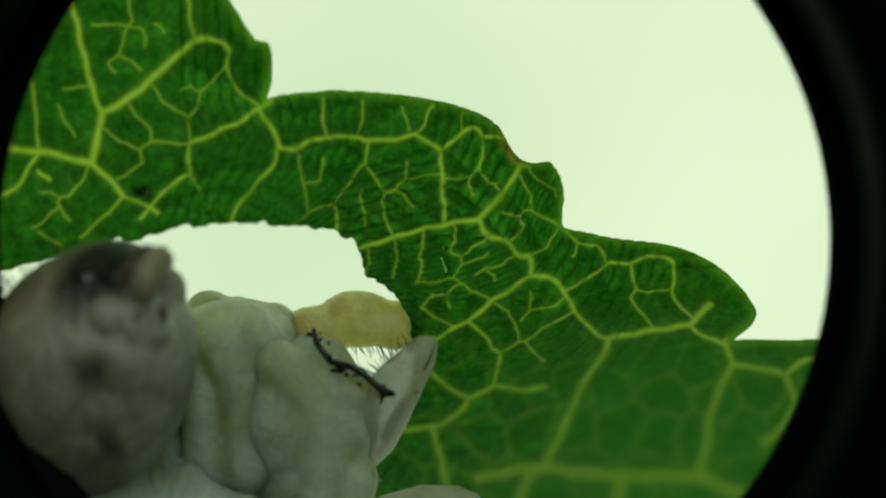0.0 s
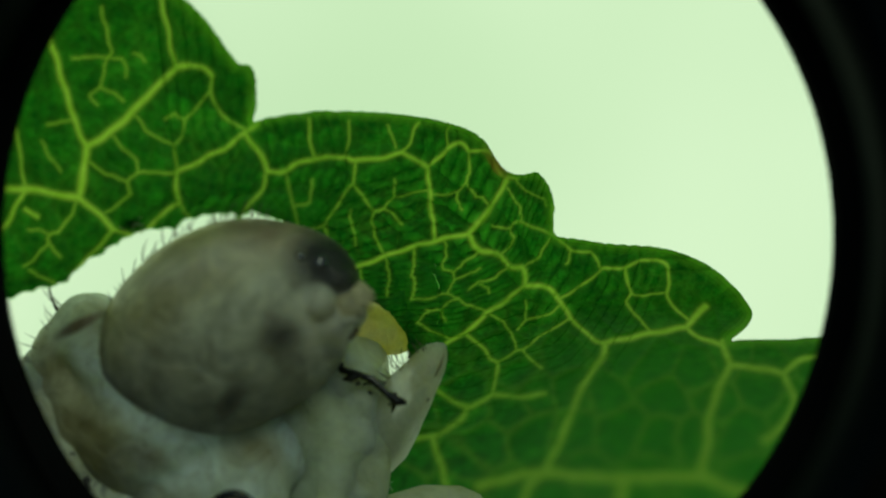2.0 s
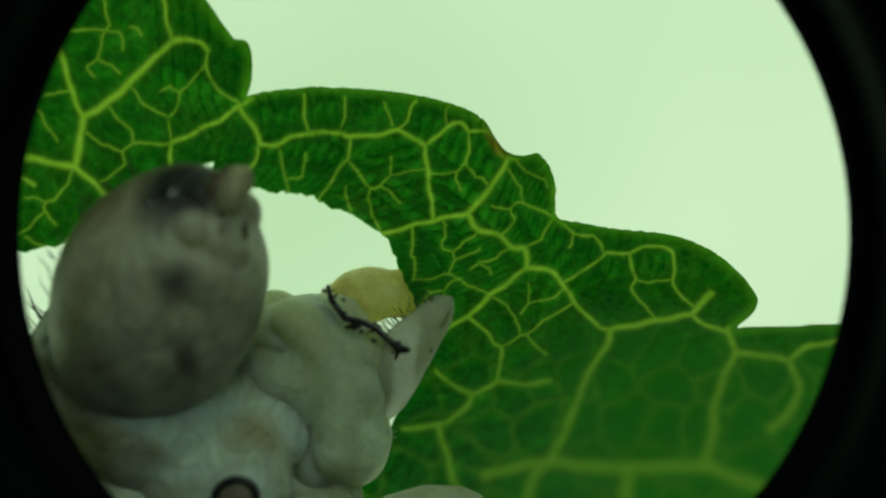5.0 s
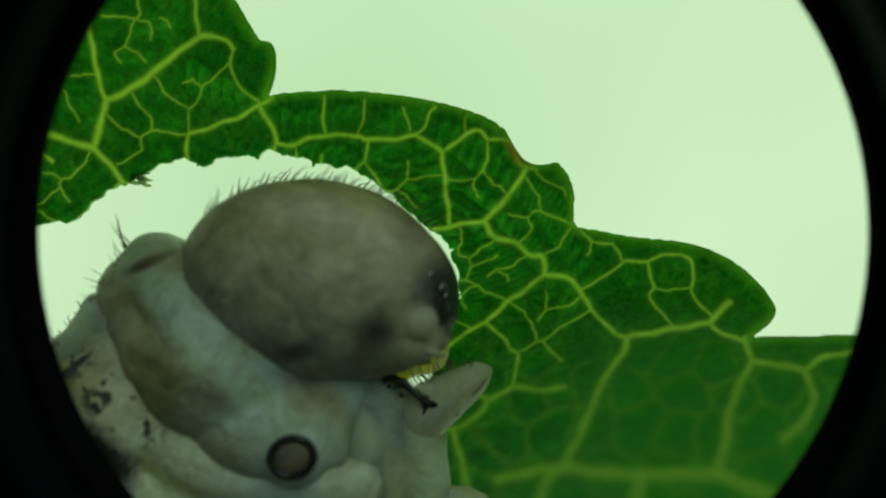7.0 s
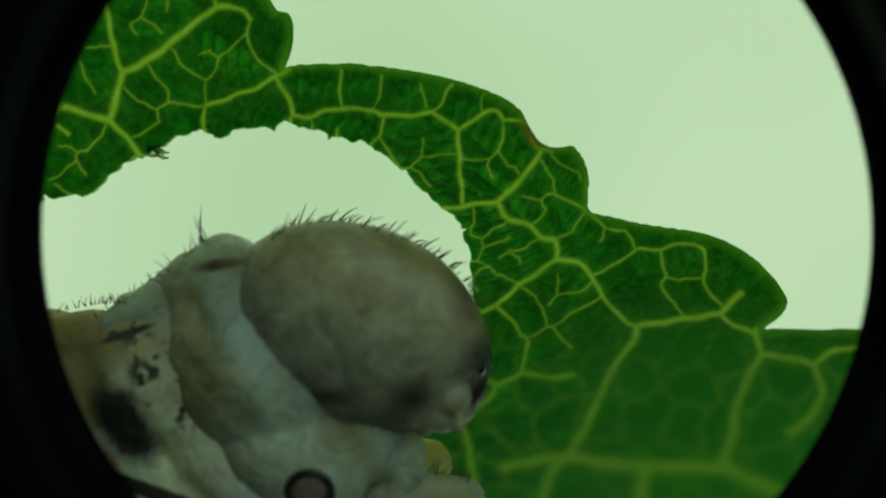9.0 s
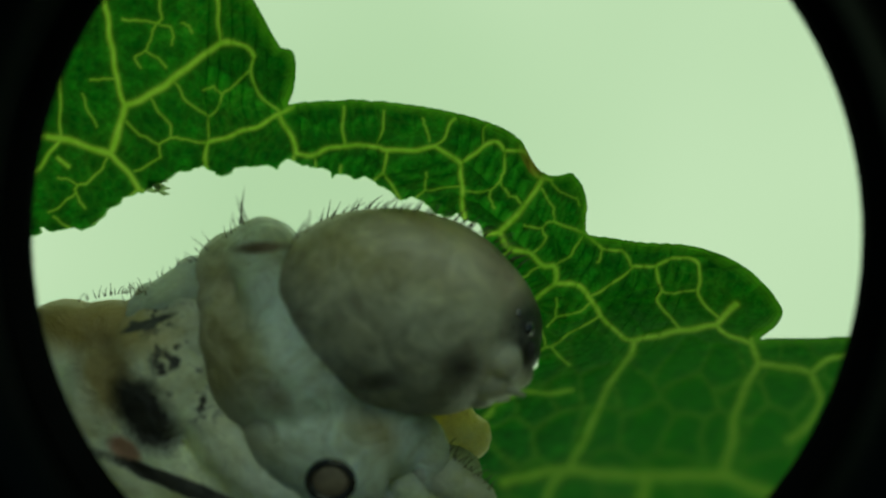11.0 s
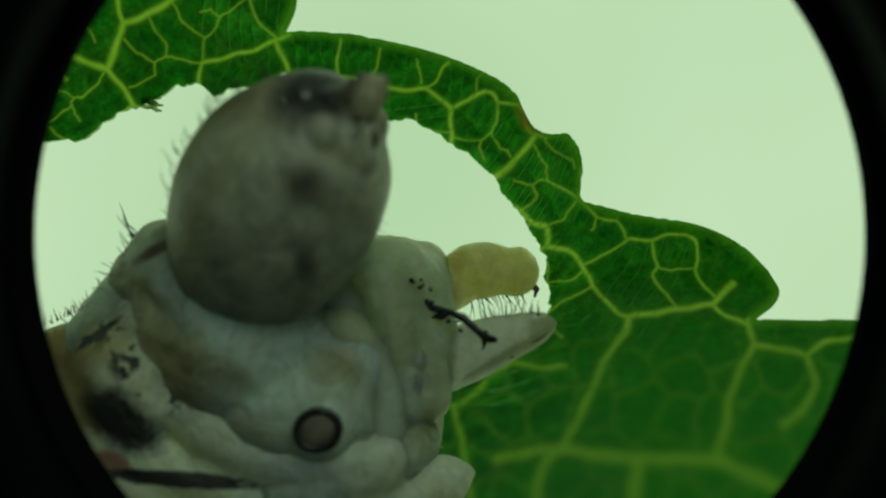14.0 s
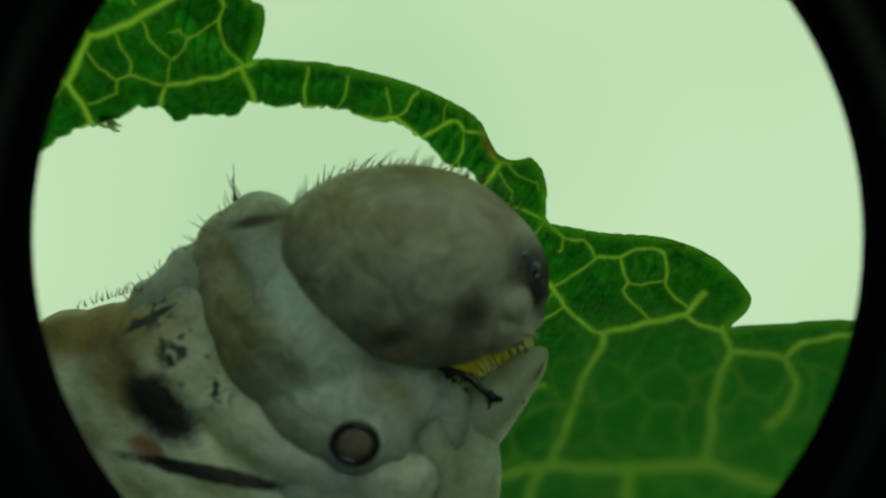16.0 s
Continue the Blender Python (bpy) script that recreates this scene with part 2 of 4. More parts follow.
M_BARREL.node_tree.nodes["Principled BSDF"].inputs["Specular IOR Level"].default_value = 0.05


# ---- building helpers ----
def mesh_object(name, me, mat, parent=None, label=""):
    ob = new(name, me)
    if mat:
        me.materials.append(mat)
    ob.parent = parent
    return tagged(ob, label)


def part(name, bm, mat, parent=None, label="", smooth=True):
    me = bpy.data.meshes.new(name)
    bm.to_mesh(me)
    bm.free()
    me.polygons.foreach_set("use_smooth", [smooth] * len(me.polygons))
    return mesh_object(name, me, mat, parent, label)


def ball(bm, x, y, d, rx, ry, rd, turn=0.0, sub=3):
    """An ellipsoid in plan units about the part's own origin; y down, d towards the viewer."""
    G, d = GAUGE["size"], d - GAUGE["sink"]
    m = Matrix.Translation((x * G, -d * G, -y * G)) @ Matrix.Rotation(radians(-turn), 4, "Y") @ Matrix.Diagonal((rx * G, rd * G, ry * G, 1))
    bmesh.ops.create_icosphere(bm, subdivisions=sub, radius=1.0, matrix=m)


def fleshy(ob, voxel=7, rounds=10, lump=0.0, size=90):
    """Melts the ellipsoids of a part into one soft body."""
    r = ob.modifiers.new("melt", "REMESH")
    r.mode, r.voxel_size, r.use_smooth_shade = "VOXEL", voxel * U, True
    s = ob.modifiers.new("soften", "SMOOTH")
    s.factor, s.iterations = 0.5, rounds
    if lump:
        t = bpy.data.textures.new("lumps", "CLOUDS")
        t.noise_scale = size * U
        d = ob.modifiers.new("lumps", "DISPLACE")
        d.texture, d.strength, d.mid_level, d.texture_coords = t, lump * U, 0.5, "LOCAL"


def tube(bm, points, radii, sides=8):
    """A bent tapered tube through plan points (x, y, d)."""
    G = GAUGE["size"]
    pts = [Vector((x * G, (GAUGE["sink"] - d) * G, -y * G)) for x, y, d in points]
    rings = []
    for i, p in enumerate(pts):
        a = (pts[min(i + 1, len(pts) - 1)] - pts[max(i - 1, 0)]).normalized()
        s = a.cross(Vector((0.3, 1, 0.1))).normalized()
        q = a.cross(s)
        rings.append([bm.verts.new(p + (s * math.cos(k * math.tau / sides) + q * math.sin(k * math.tau / sides)) * radii[i] * G) for k in range(sides)])
    for a, b in zip(rings, rings[1:]):
        for k in range(sides):
            bm.faces.new((a[k], a[(k + 1) % sides], b[(k + 1) % sides], b[k]))
    bm.faces.new(rings[0][::-1])
    bm.faces.new(rings[-1])


def bristles(bm, rng, count, root, length, lean, spread, thick=1.7):
    """Hairs whose roots root(s) run over s from 0 to 1; lean(s) is their angle, counter-clockwise from the right."""
    for i in range(count):
        s = (i + rng.random()) / count
        x, y, d = root(s)
        a = radians(lean(s) + rng.uniform(-spread, spread))
        h = length * rng.uniform(0.45, 1.1)
        bend = rng.uniform(-0.5, 0.1)
        pts = []
        for k in range(4):
            f = k / 3
            b = a + bend * f
            pts.append((x + math.cos(b) * h * f, y - math.sin(b) * h * f, d + rng.uniform(-0.1, 0.1) * h * f))
        tube(bm, pts, [thick, thick * 0.8, thick * 0.5, 0.3], 4)


def spline(points, steps=8):
    """A smooth open line through plan points."""
    p = np.array([points[0], *points, points[-1]], float)
    out = []
    for i in range(1, len(p) - 2):
        for t in np.arange(steps) / steps:
            a, b, c, d = p[i - 1], p[i], p[i + 1], p[i + 2]
            out.append(0.5 * (2 * b + (c - a) * t + (2 * a - 5 * b + 4 * c - d) * t * t + (3 * b - a - 3 * c + d) * t ** 3))
    out.append(p[-2])
    return np.array(out)


def inside(poly, x, y):
    r = np.zeros(x.shape, bool)
    for (x0, y0), (x1, y1) in zip(poly, np.roll(poly, -1, 0)):
        if y0 != y1:
            r ^= ((y0 > y) != (y1 > y)) & (x < (x1 - x0) * (y - y0) / (y1 - y0) + x0)
    return r


# ---- backdrop and viewing tube ----
def backdrop():
    bm = bmesh.new()
    bmesh.ops.create_grid(bm, x_segments=1, y_segments=1, size=0.6, matrix=Matrix.Translation((0, 0.3, HIGH)) @ Matrix.Rotation(radians(90), 4, "X"))
    m = bpy.data.materials.new("glowing_blank_distance")
    m.use_nodes = True
    n, l = m.node_tree.nodes, m.node_tree.links
    n.remove(n["Principled BSDF"])
    # a glowing sheet backlights the leaf; its fall-off towards the left is painted in
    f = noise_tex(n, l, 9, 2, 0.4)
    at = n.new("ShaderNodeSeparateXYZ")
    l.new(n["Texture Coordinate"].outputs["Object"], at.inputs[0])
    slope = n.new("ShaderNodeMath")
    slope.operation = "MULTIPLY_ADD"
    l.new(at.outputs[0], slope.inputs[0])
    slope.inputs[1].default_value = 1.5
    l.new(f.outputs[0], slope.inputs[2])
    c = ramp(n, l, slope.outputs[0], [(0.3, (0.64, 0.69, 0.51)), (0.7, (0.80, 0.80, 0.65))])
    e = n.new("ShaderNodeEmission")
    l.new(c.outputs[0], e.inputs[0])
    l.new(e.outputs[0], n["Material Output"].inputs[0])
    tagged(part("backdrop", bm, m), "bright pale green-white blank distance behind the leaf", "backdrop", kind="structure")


TUBE_D = 278


def viewing_tube():
    """A black tube whose front stop frames the view; it stands before the caterpillar."""
    k = (FAR - TUBE_D) / FAR
    r = 734 * k
    ob = tagged(new("viewing_tube"), "matt black round viewing tube framing the leaf", "tube")
    bm = bmesh.new()
    seg = 160
    ring = [(r, 0), (r + 6, 10), (r + 9, 30), (r + 30, 34), (r + 30, 44), (r * 1.75, 44), (r * 1.75, 0)]
    cols = [[bm.verts.new((q * U * math.cos(a), -h * U, q * U * math.sin(a))) for q, h in ring] for a in (i * math.tau / seg for i in range(seg))]
    for i in range(seg):
        a, b = cols[i], cols[(i + 1) % seg]
        for j in range(len(ring)):
            j2 = (j + 1) % len(ring)
            bm.faces.new((a[j], a[j2], b[j2], b[j]))
    part("front_stop", bm, M_TUBE, ob)

    bm = bmesh.new()
    ring = [(r + 34, 44), (r + 40, 330), (r + 60, 330), (r + 60, 44)]
    cols = [[bm.verts.new((q * U * math.cos(a), -h * U, q * U * math.sin(a))) for q, h in ring] for a in (i * math.tau / seg for i in range(seg))]
    for i in range(seg):
        a, b = cols[i], cols[(i + 1) % seg]
        for j in range(4):
            bm.faces.new((a[j], a[(j + 1) % 4], b[(j + 1) % 4], b[j]))
    part("barrel", bm, M_BARREL, ob)
    return ob


# ---- leaf ----
MARGIN = spline([(-160, -260), (150, -190), (300, -95), (365, -60), (410, -10), (440, 40), (460, 70), (480, 76), (488, 100), (485, 140), (473, 172)])
MARGIN = np.vstack((MARGIN, spline([(476, 171), (500, 165), (600, 160), (700, 168), (780, 182), (850, 203), (890, 227), (905, 250), (922, 277), (945, 291), (965, 291), (985, 286)])))
MARGIN = np.vstack((MARGIN, spline([(986, 287), (1005, 308), (1017, 345), (1018, 397), (1060, 408), (1120, 419), (1220, 431), (1290, 458), (1340, 498), (1368, 535), (1373, 553), (1362, 573), (1338, 592), (1330, 599)])))
MARGIN = np.vstack((MARGIN, [(1345, 597), (1500, 594), (1800, 600), (1800, 1060), (560, 1060)], spline([(560, 1060), (300, 1050), (-200, 1000)])))
HOLE_END = [(762, 690), (718, 750), (712, 800), (655, 860), (640, 1100)]
LOW = [(-300, 1200)]
TOP_2 = [(-200, 420), (80, 399), (110, 397), (135, 380), (190, 340), (235, 320), (240, 312), (262, 308), (280, 285), (330, 275), (375, 291), (400, 278), (470, 268), (550, 280)]
STAGES = [
    [(-200, 470), (0, 432), (100, 425), (200, 395), (280, 390), (300, 383), (398, 373), (518, 386), (558, 400), (628, 415), (650, 440), (662, 470), (668, 490), (700, 515), (755, 555), (765, 600), (772, 640), *HOLE_END],
    [(-200, 440), (0, 412), (60, 410), (110, 408), (140, 380), (230, 335), (278, 330), (335, 322), (362, 315), (446, 320), (537, 335), (598, 358), (648, 377), (690, 413), (715, 432), (742, 490), (770, 530), (775, 600), (772, 640), *HOLE_END],
    [*TOP_2, (600, 293), (650, 308), (690, 345), (720, 375), (768, 402), (800, 440), (812, 490), (810, 560), (805, 620), *HOLE_END],
    [*TOP_2, (600, 293), (650, 308), (700, 350), (761, 408), (790, 445), (806, 482), (820, 550), (825, 605), (815, 652), *HOLE_END],
    [*TOP_2, (600, 293), (630, 300), (680, 328), (735, 350), (777, 360), (802, 373), (820, 390), (852, 440), (877, 488), (907, 520), (927, 570), (937, 618), (927, 643), (892, 668), (862, 683), (832, 708), (790, 740), (735, 770), *HOLE_END[2:]],
    [*TOP_2, (560, 286), (640, 290), (685, 296), (735, 306), (766, 320), (816, 338), (836, 360), (867, 383), (902, 420), (922, 447), (947, 475), (967, 505), (962, 535), (975, 572), (965, 602), (932, 606), (937, 632), (922, 650), (892, 668), (862, 683), (832, 708), (790, 740), (735, 770), *HOLE_END[2:]],
    [*TOP_2[:8], (280, 283), (330, 268), (359, 287), (430, 270), (468, 262), (480, 247), (550, 235), (633, 238), (690, 243), (736, 248), (780, 265), (810, 282), (874, 318), (905, 345), (955, 393), (972, 418), (998, 448), (990, 500), (985, 572), (965, 602), (932, 606), (937, 632), (922, 650), (892, 668), (862, 683), (832, 708), (790, 740), (735, 770), *HOLE_END[2:]],
]
BITE_SPAN = [None, (0.9, 3.0), (4.3, 7.3), (7.2, 8.5), (8.8, 11.2), (11.7, 13.1), (13.7, 15.9)]

VEINS = []


def vein(width, *points):
    line = spline(points, 5)
    if width < 6:
        # small veins run in short straight pieces
        line = np.array(points, float)
        line = np.concatenate([np.linspace(a, b, 4)[:-1] for a, b in zip(line, line[1:])] + [line[-1:]])
        line[1:-1] += np.random.default_rng(len(VEINS)).uniform(-1.4, 1.4, line[1:-1].shape)
    VEINS.append((width, line))


# the large veins
vein(14, (-60, 222), (30, 230), (93, 240), (120, 248), (165, 262))
vein(15, (165, 262), (178, 222), (188, 178))
vein(11, (188, 178), (175, 140), (168, 100), (160, 60), (150, 0), (130, -120))
vein(14, (188, 178), (230, 158), (270, 130), (300, 105), (330, 82), (352, 66), (375, 65))
vein(10, (375, 65), (400, 70), (412, 86))
vein(6, (412, 86), (409, 112), (415, 140), (432, 162), (458, 180))
vein(9, (352, 66), (348, 30), (346, 0), (335, -90))
vein(11, (165, 262), (195, 292), (218, 322))
vein(8, (218, 322), (250, 335), (275, 352))
vein(7, (218, 322), (178, 355), (140, 385))
vein(9, (78, 238), (60, 262), (45, 288), (0, 315), (-60, 340))
vein(6, (78, 236), (76, 180), (75, 135), (60, 80))
vein(10, (332, 238), (360, 230), (390, 218), (420, 209), (445, 195), (458, 186), (482, 173))
vein(9, (332, 238), (331, 262), (332, 290))
vein(8, (332, 290), (295, 308), (262, 340), (245, 360))
vein(11, (458, 186), (475, 215), (488, 240), (491, 255))
vein(7, (486, 262), (478, 282), (450, 310), (410, 355), (398, 375))
vein(10, (491, 255), (520, 256), (545, 245), (575, 240), (632, 240), (650, 247), (700, 246), (735, 240))
vein(10, (735, 240), (755, 250), (782, 268))
vein(9, (782, 268), (805, 254), (825, 236), (848, 233), (864, 248))
vein(8, (864, 248), (888, 246), (902, 252), (915, 280), (928, 298))
vein(10, (782, 268), (786, 310), (790, 350), (797, 400))
vein(10, (645, 444), (665, 436), (707, 423), (755, 410), (797, 401), (856, 391))
vein(12, (856, 391), (880, 370), (905, 340), (922, 312), (930, 297))
vein(12, (856, 391), (876, 420), (912, 431), (938, 451), (957, 453), (964, 470), (965, 486))
vein(11, (965, 486), (990, 489), (1010, 497), (1030, 520), (1045, 548))
vein(10, (1045, 548), (1070, 572), (1090, 590), (1110, 597))
vein(10, (965, 486), (935, 510), (898, 535), (858, 572))
vein(9, (858, 572), (832, 583), (812, 600), (775, 622))
vein(13, (1110, 597), (1150, 590), (1190, 582), (1230, 576), (1256, 572))
vein(15, (1256, 572), (1268, 556), (1290, 536))
vein(10, (1256, 572), (1275, 588), (1300, 598), (1318, 606))
vein(13, (1110, 600), (1103, 622), (1075, 662), (1055, 700))
vein(11, (1055, 700), (1035, 750), (1010, 800), (998, 825))
vein(14, (1318, 600), (1324, 618), (1330, 642))
vein(13, (1330, 642), (1370, 645), (1400, 650), (1425, 660))
vein(12, (1425, 660), (1440, 700), (1430, 735), (1410, 760), (1385, 775))
vein(12, (1425, 655), (1450, 635), (1500, 625), (1560, 620))
vein(13, (1330, 642), (1310, 680), (1290, 730), (1285, 780), (1270, 832))
vein(16, (880, 850), (980, 828), (1050, 835), (1130, 840), (1265, 840), (1320, 860), (1430, 905))
vein(16, (1135, 840), (1125, 900), (1120, 1000))
vein(12, (1000, 822), (960, 865), (950, 960))
vein(10, (800, 760), (820, 830), (835, 920))
vein(9, (908, 684), (880, 702), (865, 706), (830, 690), (800, 665))
vein(9, (865, 706), (845, 735), (800, 760), (740, 765))
# branches that close the cells
vein(8, (858, 572), (890, 597), (902, 617), (918, 627), (912, 655), (908, 684))
vein(9, (908, 684), (950, 690), (1000, 686))
vein(5.5, (1045, 550), (1000, 575), (985, 585), (962, 603), (948, 608), (920, 622))
vein(6, (962, 603), (975, 622), (995, 637))
vein(5, (898, 535), (928, 553), (940, 572), (950, 602))
vein(4, (965, 515), (968, 550), (952, 566))
vein(3.5, (968, 550), (1010, 540), (1030, 525))
vein(7, (1014, 400), (1030, 412), (1046, 427))
vein(5.5, (1046, 427), (1085, 432), (1095, 448), (1100, 462))
vein(4, (1046, 427), (1046, 445), (1040, 453))
vein(6, (1030, 512), (1065, 493), (1085, 478), (1105, 463))
vein(7, (1105, 463), (1145, 462), (1180, 451), (1205, 450))
vein(6.5, (1148, 462), (1150, 490), (1158, 508), (1150, 525), (1160, 545), (1175, 558), (1190, 578))
vein(4, (1158, 508), (1180, 515), (1218, 510))
vein(7, (1205, 450), (1222, 462), (1228, 490), (1222, 515), (1240, 540), (1258, 557))
vein(4.5, (960, 455), (985, 440), (1000, 420), (1013, 402))
vein(6, (1013, 400), (985, 386), (957, 373))
vein(5, (957, 373), (943, 375), (935, 388), (942, 402), (930, 420), (914, 431))
vein(4, (935, 386), (915, 383), (900, 378))
vein(4.5, (957, 373), (953, 350), (945, 335), (930, 313))
vein(4, (946, 302), (965, 322), (985, 331), (995, 332), (1003, 346))
vein(7, (934, 297), (948, 301))
vein(8, (1014, 398), (1016, 370), (1015, 345))
vein(5.5, (864, 250), (860, 285), (856, 300))
vein(4.5, (856, 300), (840, 318), (838, 335), (846, 350))
vein(4, (856, 300), (866, 315), (872, 327), (885, 330), (895, 341))
vein(2.5, (840, 318), (815, 321), (792, 318))
vein(4, (813, 403), (817, 430), (811, 438), (813, 452), (830, 458), (834, 470), (826, 497))
vein(4, (830, 458), (850, 443), (878, 422))
vein(4, (834, 470), (855, 465), (870, 458), (880, 452))
vein(4.5, (765, 506), (795, 503), (826, 497), (845, 504))
vein(5, (845, 504), (855, 514), (868, 519), (898, 533))
vein(4, (845, 504), (830, 512), (815, 525), (790, 525))
vein(3.5, (815, 525), (818, 537), (826, 546))
vein(4, (863, 491), (882, 478), (910, 470), (936, 452))
vein(3, (882, 482), (896, 487), (899, 497))
vein(5, (774, 550), (800, 567), (835, 581))
vein(3, (774, 550), (785, 536), (795, 528))
vein(6, (760, 411), (758, 440), (758, 460), (765, 470), (763, 506))
vein(4, (707, 424), (712, 445), (718, 465), (720, 497))
vein(4.5, (664, 440), (668, 470), (668, 492))
vein(6.5, (650, 250), (647, 270), (646, 286))
vein(6, (646, 286), (625, 308), (608, 333), (588, 356))
vein(6.5, (588, 356), (598, 372), (600, 408))
vein(5, (588, 356), (558, 361), (538, 372), (512, 386))
vein(6, (646, 286), (665, 315), (684, 338), (703, 336))
vein(4.5, (703, 336), (720, 350), (738, 369))
vein(5, (684, 340), (680, 357), (688, 388), (702, 421))
vein(4, (720, 285), (722, 318), (703, 336))
vein(3.5, (722, 318), (755, 313), (786, 309))
vein(6, (735, 238), (750, 225), (758, 203), (770, 190))
vein(3, (724, 232), (719, 205), (712, 190))
vein(4.5, (632, 238), (643, 212), (646, 178))
vein(6, (575, 238), (572, 205), (573, 172))
vein(3, (822, 234), (823, 210), (834, 198))
vein(3, (570, 275), (560, 312), (530, 317))
vein(3, (522, 262), (530, 317), (538, 345), (538, 370))
vein(2.5, (640, 335), (645, 370), (652, 400))
vein(5, (128, 133), (150, 133), (168, 132))
vein(5, (180, 27), (215, 30), (240, 33), (250, 25), (243, 0), (240, -50))
vein(4, (240, 33), (262, 38), (271, 55), (268, 70))
vein(4.5, (282, 33), (295, 38), (303, 49))
vein(4, (240, 33), (232, 48), (230, 66), (222, 80))
vein(4, (222, 80), (245, 95), (258, 110))
vein(4, (222, 80), (204, 94), (213, 112))
vein(4.5, (272, 134), (290, 160), (310, 180), (335, 192), (333, 236))
vein(3.5, (325, 146), (342, 142), (358, 155), (378, 138), (408, 112))
vein(3, (358, 155), (350, 178), (337, 192))
vein(5, (192, 205), (215, 228), (250, 242), (270, 230), (285, 233), (330, 238))
vein(4, (250, 242), (251, 265), (235, 278), (206, 290))
vein(3, (230, 162), (250, 190), (268, 210), (270, 230))
vein(5, (160, 268), (150, 290), (130, 312), (110, 316))
vein(5, (110, 316), (105, 325), (110, 338), (125, 356))
vein(3.5, (106, 330), (85, 350), (60, 365))
vein(3.5, (112, 316), (95, 308), (75, 306))
vein(4, (70, 372), (90, 386), (108, 398))
vein(9, (76, 270), (92, 284))
vein(3, (113, 160), (125, 190), (140, 216))
vein(3.5, (350, 318), (340, 305), (332, 290))
SEATS = {"A": (326.5, 181.5), "M": (623.5, 224.0), "N": (986.4, 364.2), "R": (1165.9, 565.0)}


def leaf_pieces():
    """The leaf as a sheet of four stiff fields joined by narrow hinged strips, and the bits that are bitten off.
    Gives a list of (mesh, place along the leaf, bite, seat)."""
    step = 2.4
    gx, gy = np.arange(-160, 1721, step), np.arange(-232, 1000, step)
    X, Y = np.meshgrid(gx, gy)
    rng = np.random.default_rng(7)
    h, w = X.shape
    cx, cy = X[:-1, :-1] + step / 2, Y[:-1, :-1] + step / 2
    # fine unevenness of chewed rims
    def rough(cell, amount):
        """Smooth random unevenness with bumps of that size."""
        gw, gh = int(1900 / cell) + 3, int(1260 / cell) + 3
        g = rng.uniform(-1, 1, (gh, gw))
        fx, fy = (cx + 170) / cell, (cy + 240) / cell
        ix, iy = fx.astype(int), fy.astype(int)
        fx, fy = fx - ix, fy - iy
        fx, fy = fx * fx * (3 - 2 * fx), fy * fy * (3 - 2 * fy)
        return amount * ((g[iy, ix] * (1 - fx) + g[iy, ix + 1] * fx) * (1 - fy) + (g[iy + 1, ix] * (1 - fx) + g[iy + 1, ix + 1] * fx) * fy)
    jag = rough(44, 7) + rough(17, 5) + rough(8, 4)
    jog = rough(30, 5) + rough(11, 4)
    blade = inside(MARGIN, cx, cy)
    stage = np.full(cx.shape, 9)
    for k in range(len(STAGES) - 1, -1, -1):
        stage[inside(np.array(STAGES[k] + LOW, float), cx + jog, cy + jag)] = k
    seg = np.full(cx.shape, 3)
    seg[cy < np.interp(cx, [700, 850, 1000, 1060, 1100], [590, 612, 560, 470, 330])] = 2
    seg[cy < np.interp(cx, [440, 655, 858, 920, 930], [470, 440, 390, 275, -400])] = 1
    seg[cx < np.interp(cy, [150, 172, 245, 380, 480], [474, 476, 492, 420, 400])] = 0
    # place along the bending leaf: 0, 1, 2, 3 in its four stiff fields, passing over in narrow strips between them
    along = seg.astype(float)
    reach = 150.0
    coarse = [np.stack((cx[::3, ::3][seg[::3, ::3] == k], cy[::3, ::3][seg[::3, ::3] == k]), 1) for k in range(4)]
    for k in range(3):
        for own, other, sign in ((k, k + 1, 1), (k + 1, k, -1)):
            rows_, cols_ = np.nonzero((seg == own) & blade)
            far_ = coarse[other]
            lo, hi = far_.min(0) - reach, far_.max(0) + reach
            qx, qy = cx[rows_, cols_], cy[rows_, cols_]
            keep = (qx > lo[0]) & (qx < hi[0]) & (qy > lo[1]) & (qy < hi[1])
            rows_, cols_, qx, qy = rows_[keep], cols_[keep], qx[keep], qy[keep]
            near_ = np.full(qx.shape, 1e9)
            for part_ in np.array_split(far_, max(1, len(far_) // 400)):
                near_ = np.minimum(near_, np.sqrt(((qx[:, None] - part_[:, 0]) ** 2 + (qy[:, None] - part_[:, 1]) ** 2).min(1)))
            along[rows_, cols_] += sign * np.clip(0.5 - (near_ - 6) / (2 * reach), 0, 0.5)
    strip = np.round(along * 14).astype(int)
    ang = np.degrees(np.arctan2(cy - 640, cx - 560))
    cut = np.floor((ang + 4 * np.sin(cy * 0.06) + 200) / 15).astype(int)
    label = np.where(stage == 9, strip, 1000 + stage * 100000 + cut * 100 + strip)
    label[(stage == 0) | ~blade] = -1
    # every bitten bit is one connected patch
    todo = {(a, b) for a, b in np.argwhere(label >= 1000)}
    bit_no = 10000000
    bit_stage = {}
    while todo:
        seed = min(todo)
        old = label[seed]
        stack, found = [seed], []
        todo.discard(seed)
        while stack:
            a, b = stack.pop()
            found.append((a, b))
            for c in ((a + 1, b), (a - 1, b), (a, b + 1), (a, b - 1)):
                if c in todo and label[c] == old:
                    todo.discard(c)
                    stack.append(c)
        bit_stage[bit_no] = int((old - 1000) // 100000)
        for c in found:
            label[c] = bit_no
        if len(found) < 18:
            a, b = found[0]
            near = label[max(a - 3, 0):a + 4, max(b - 3, 0):b + 4]
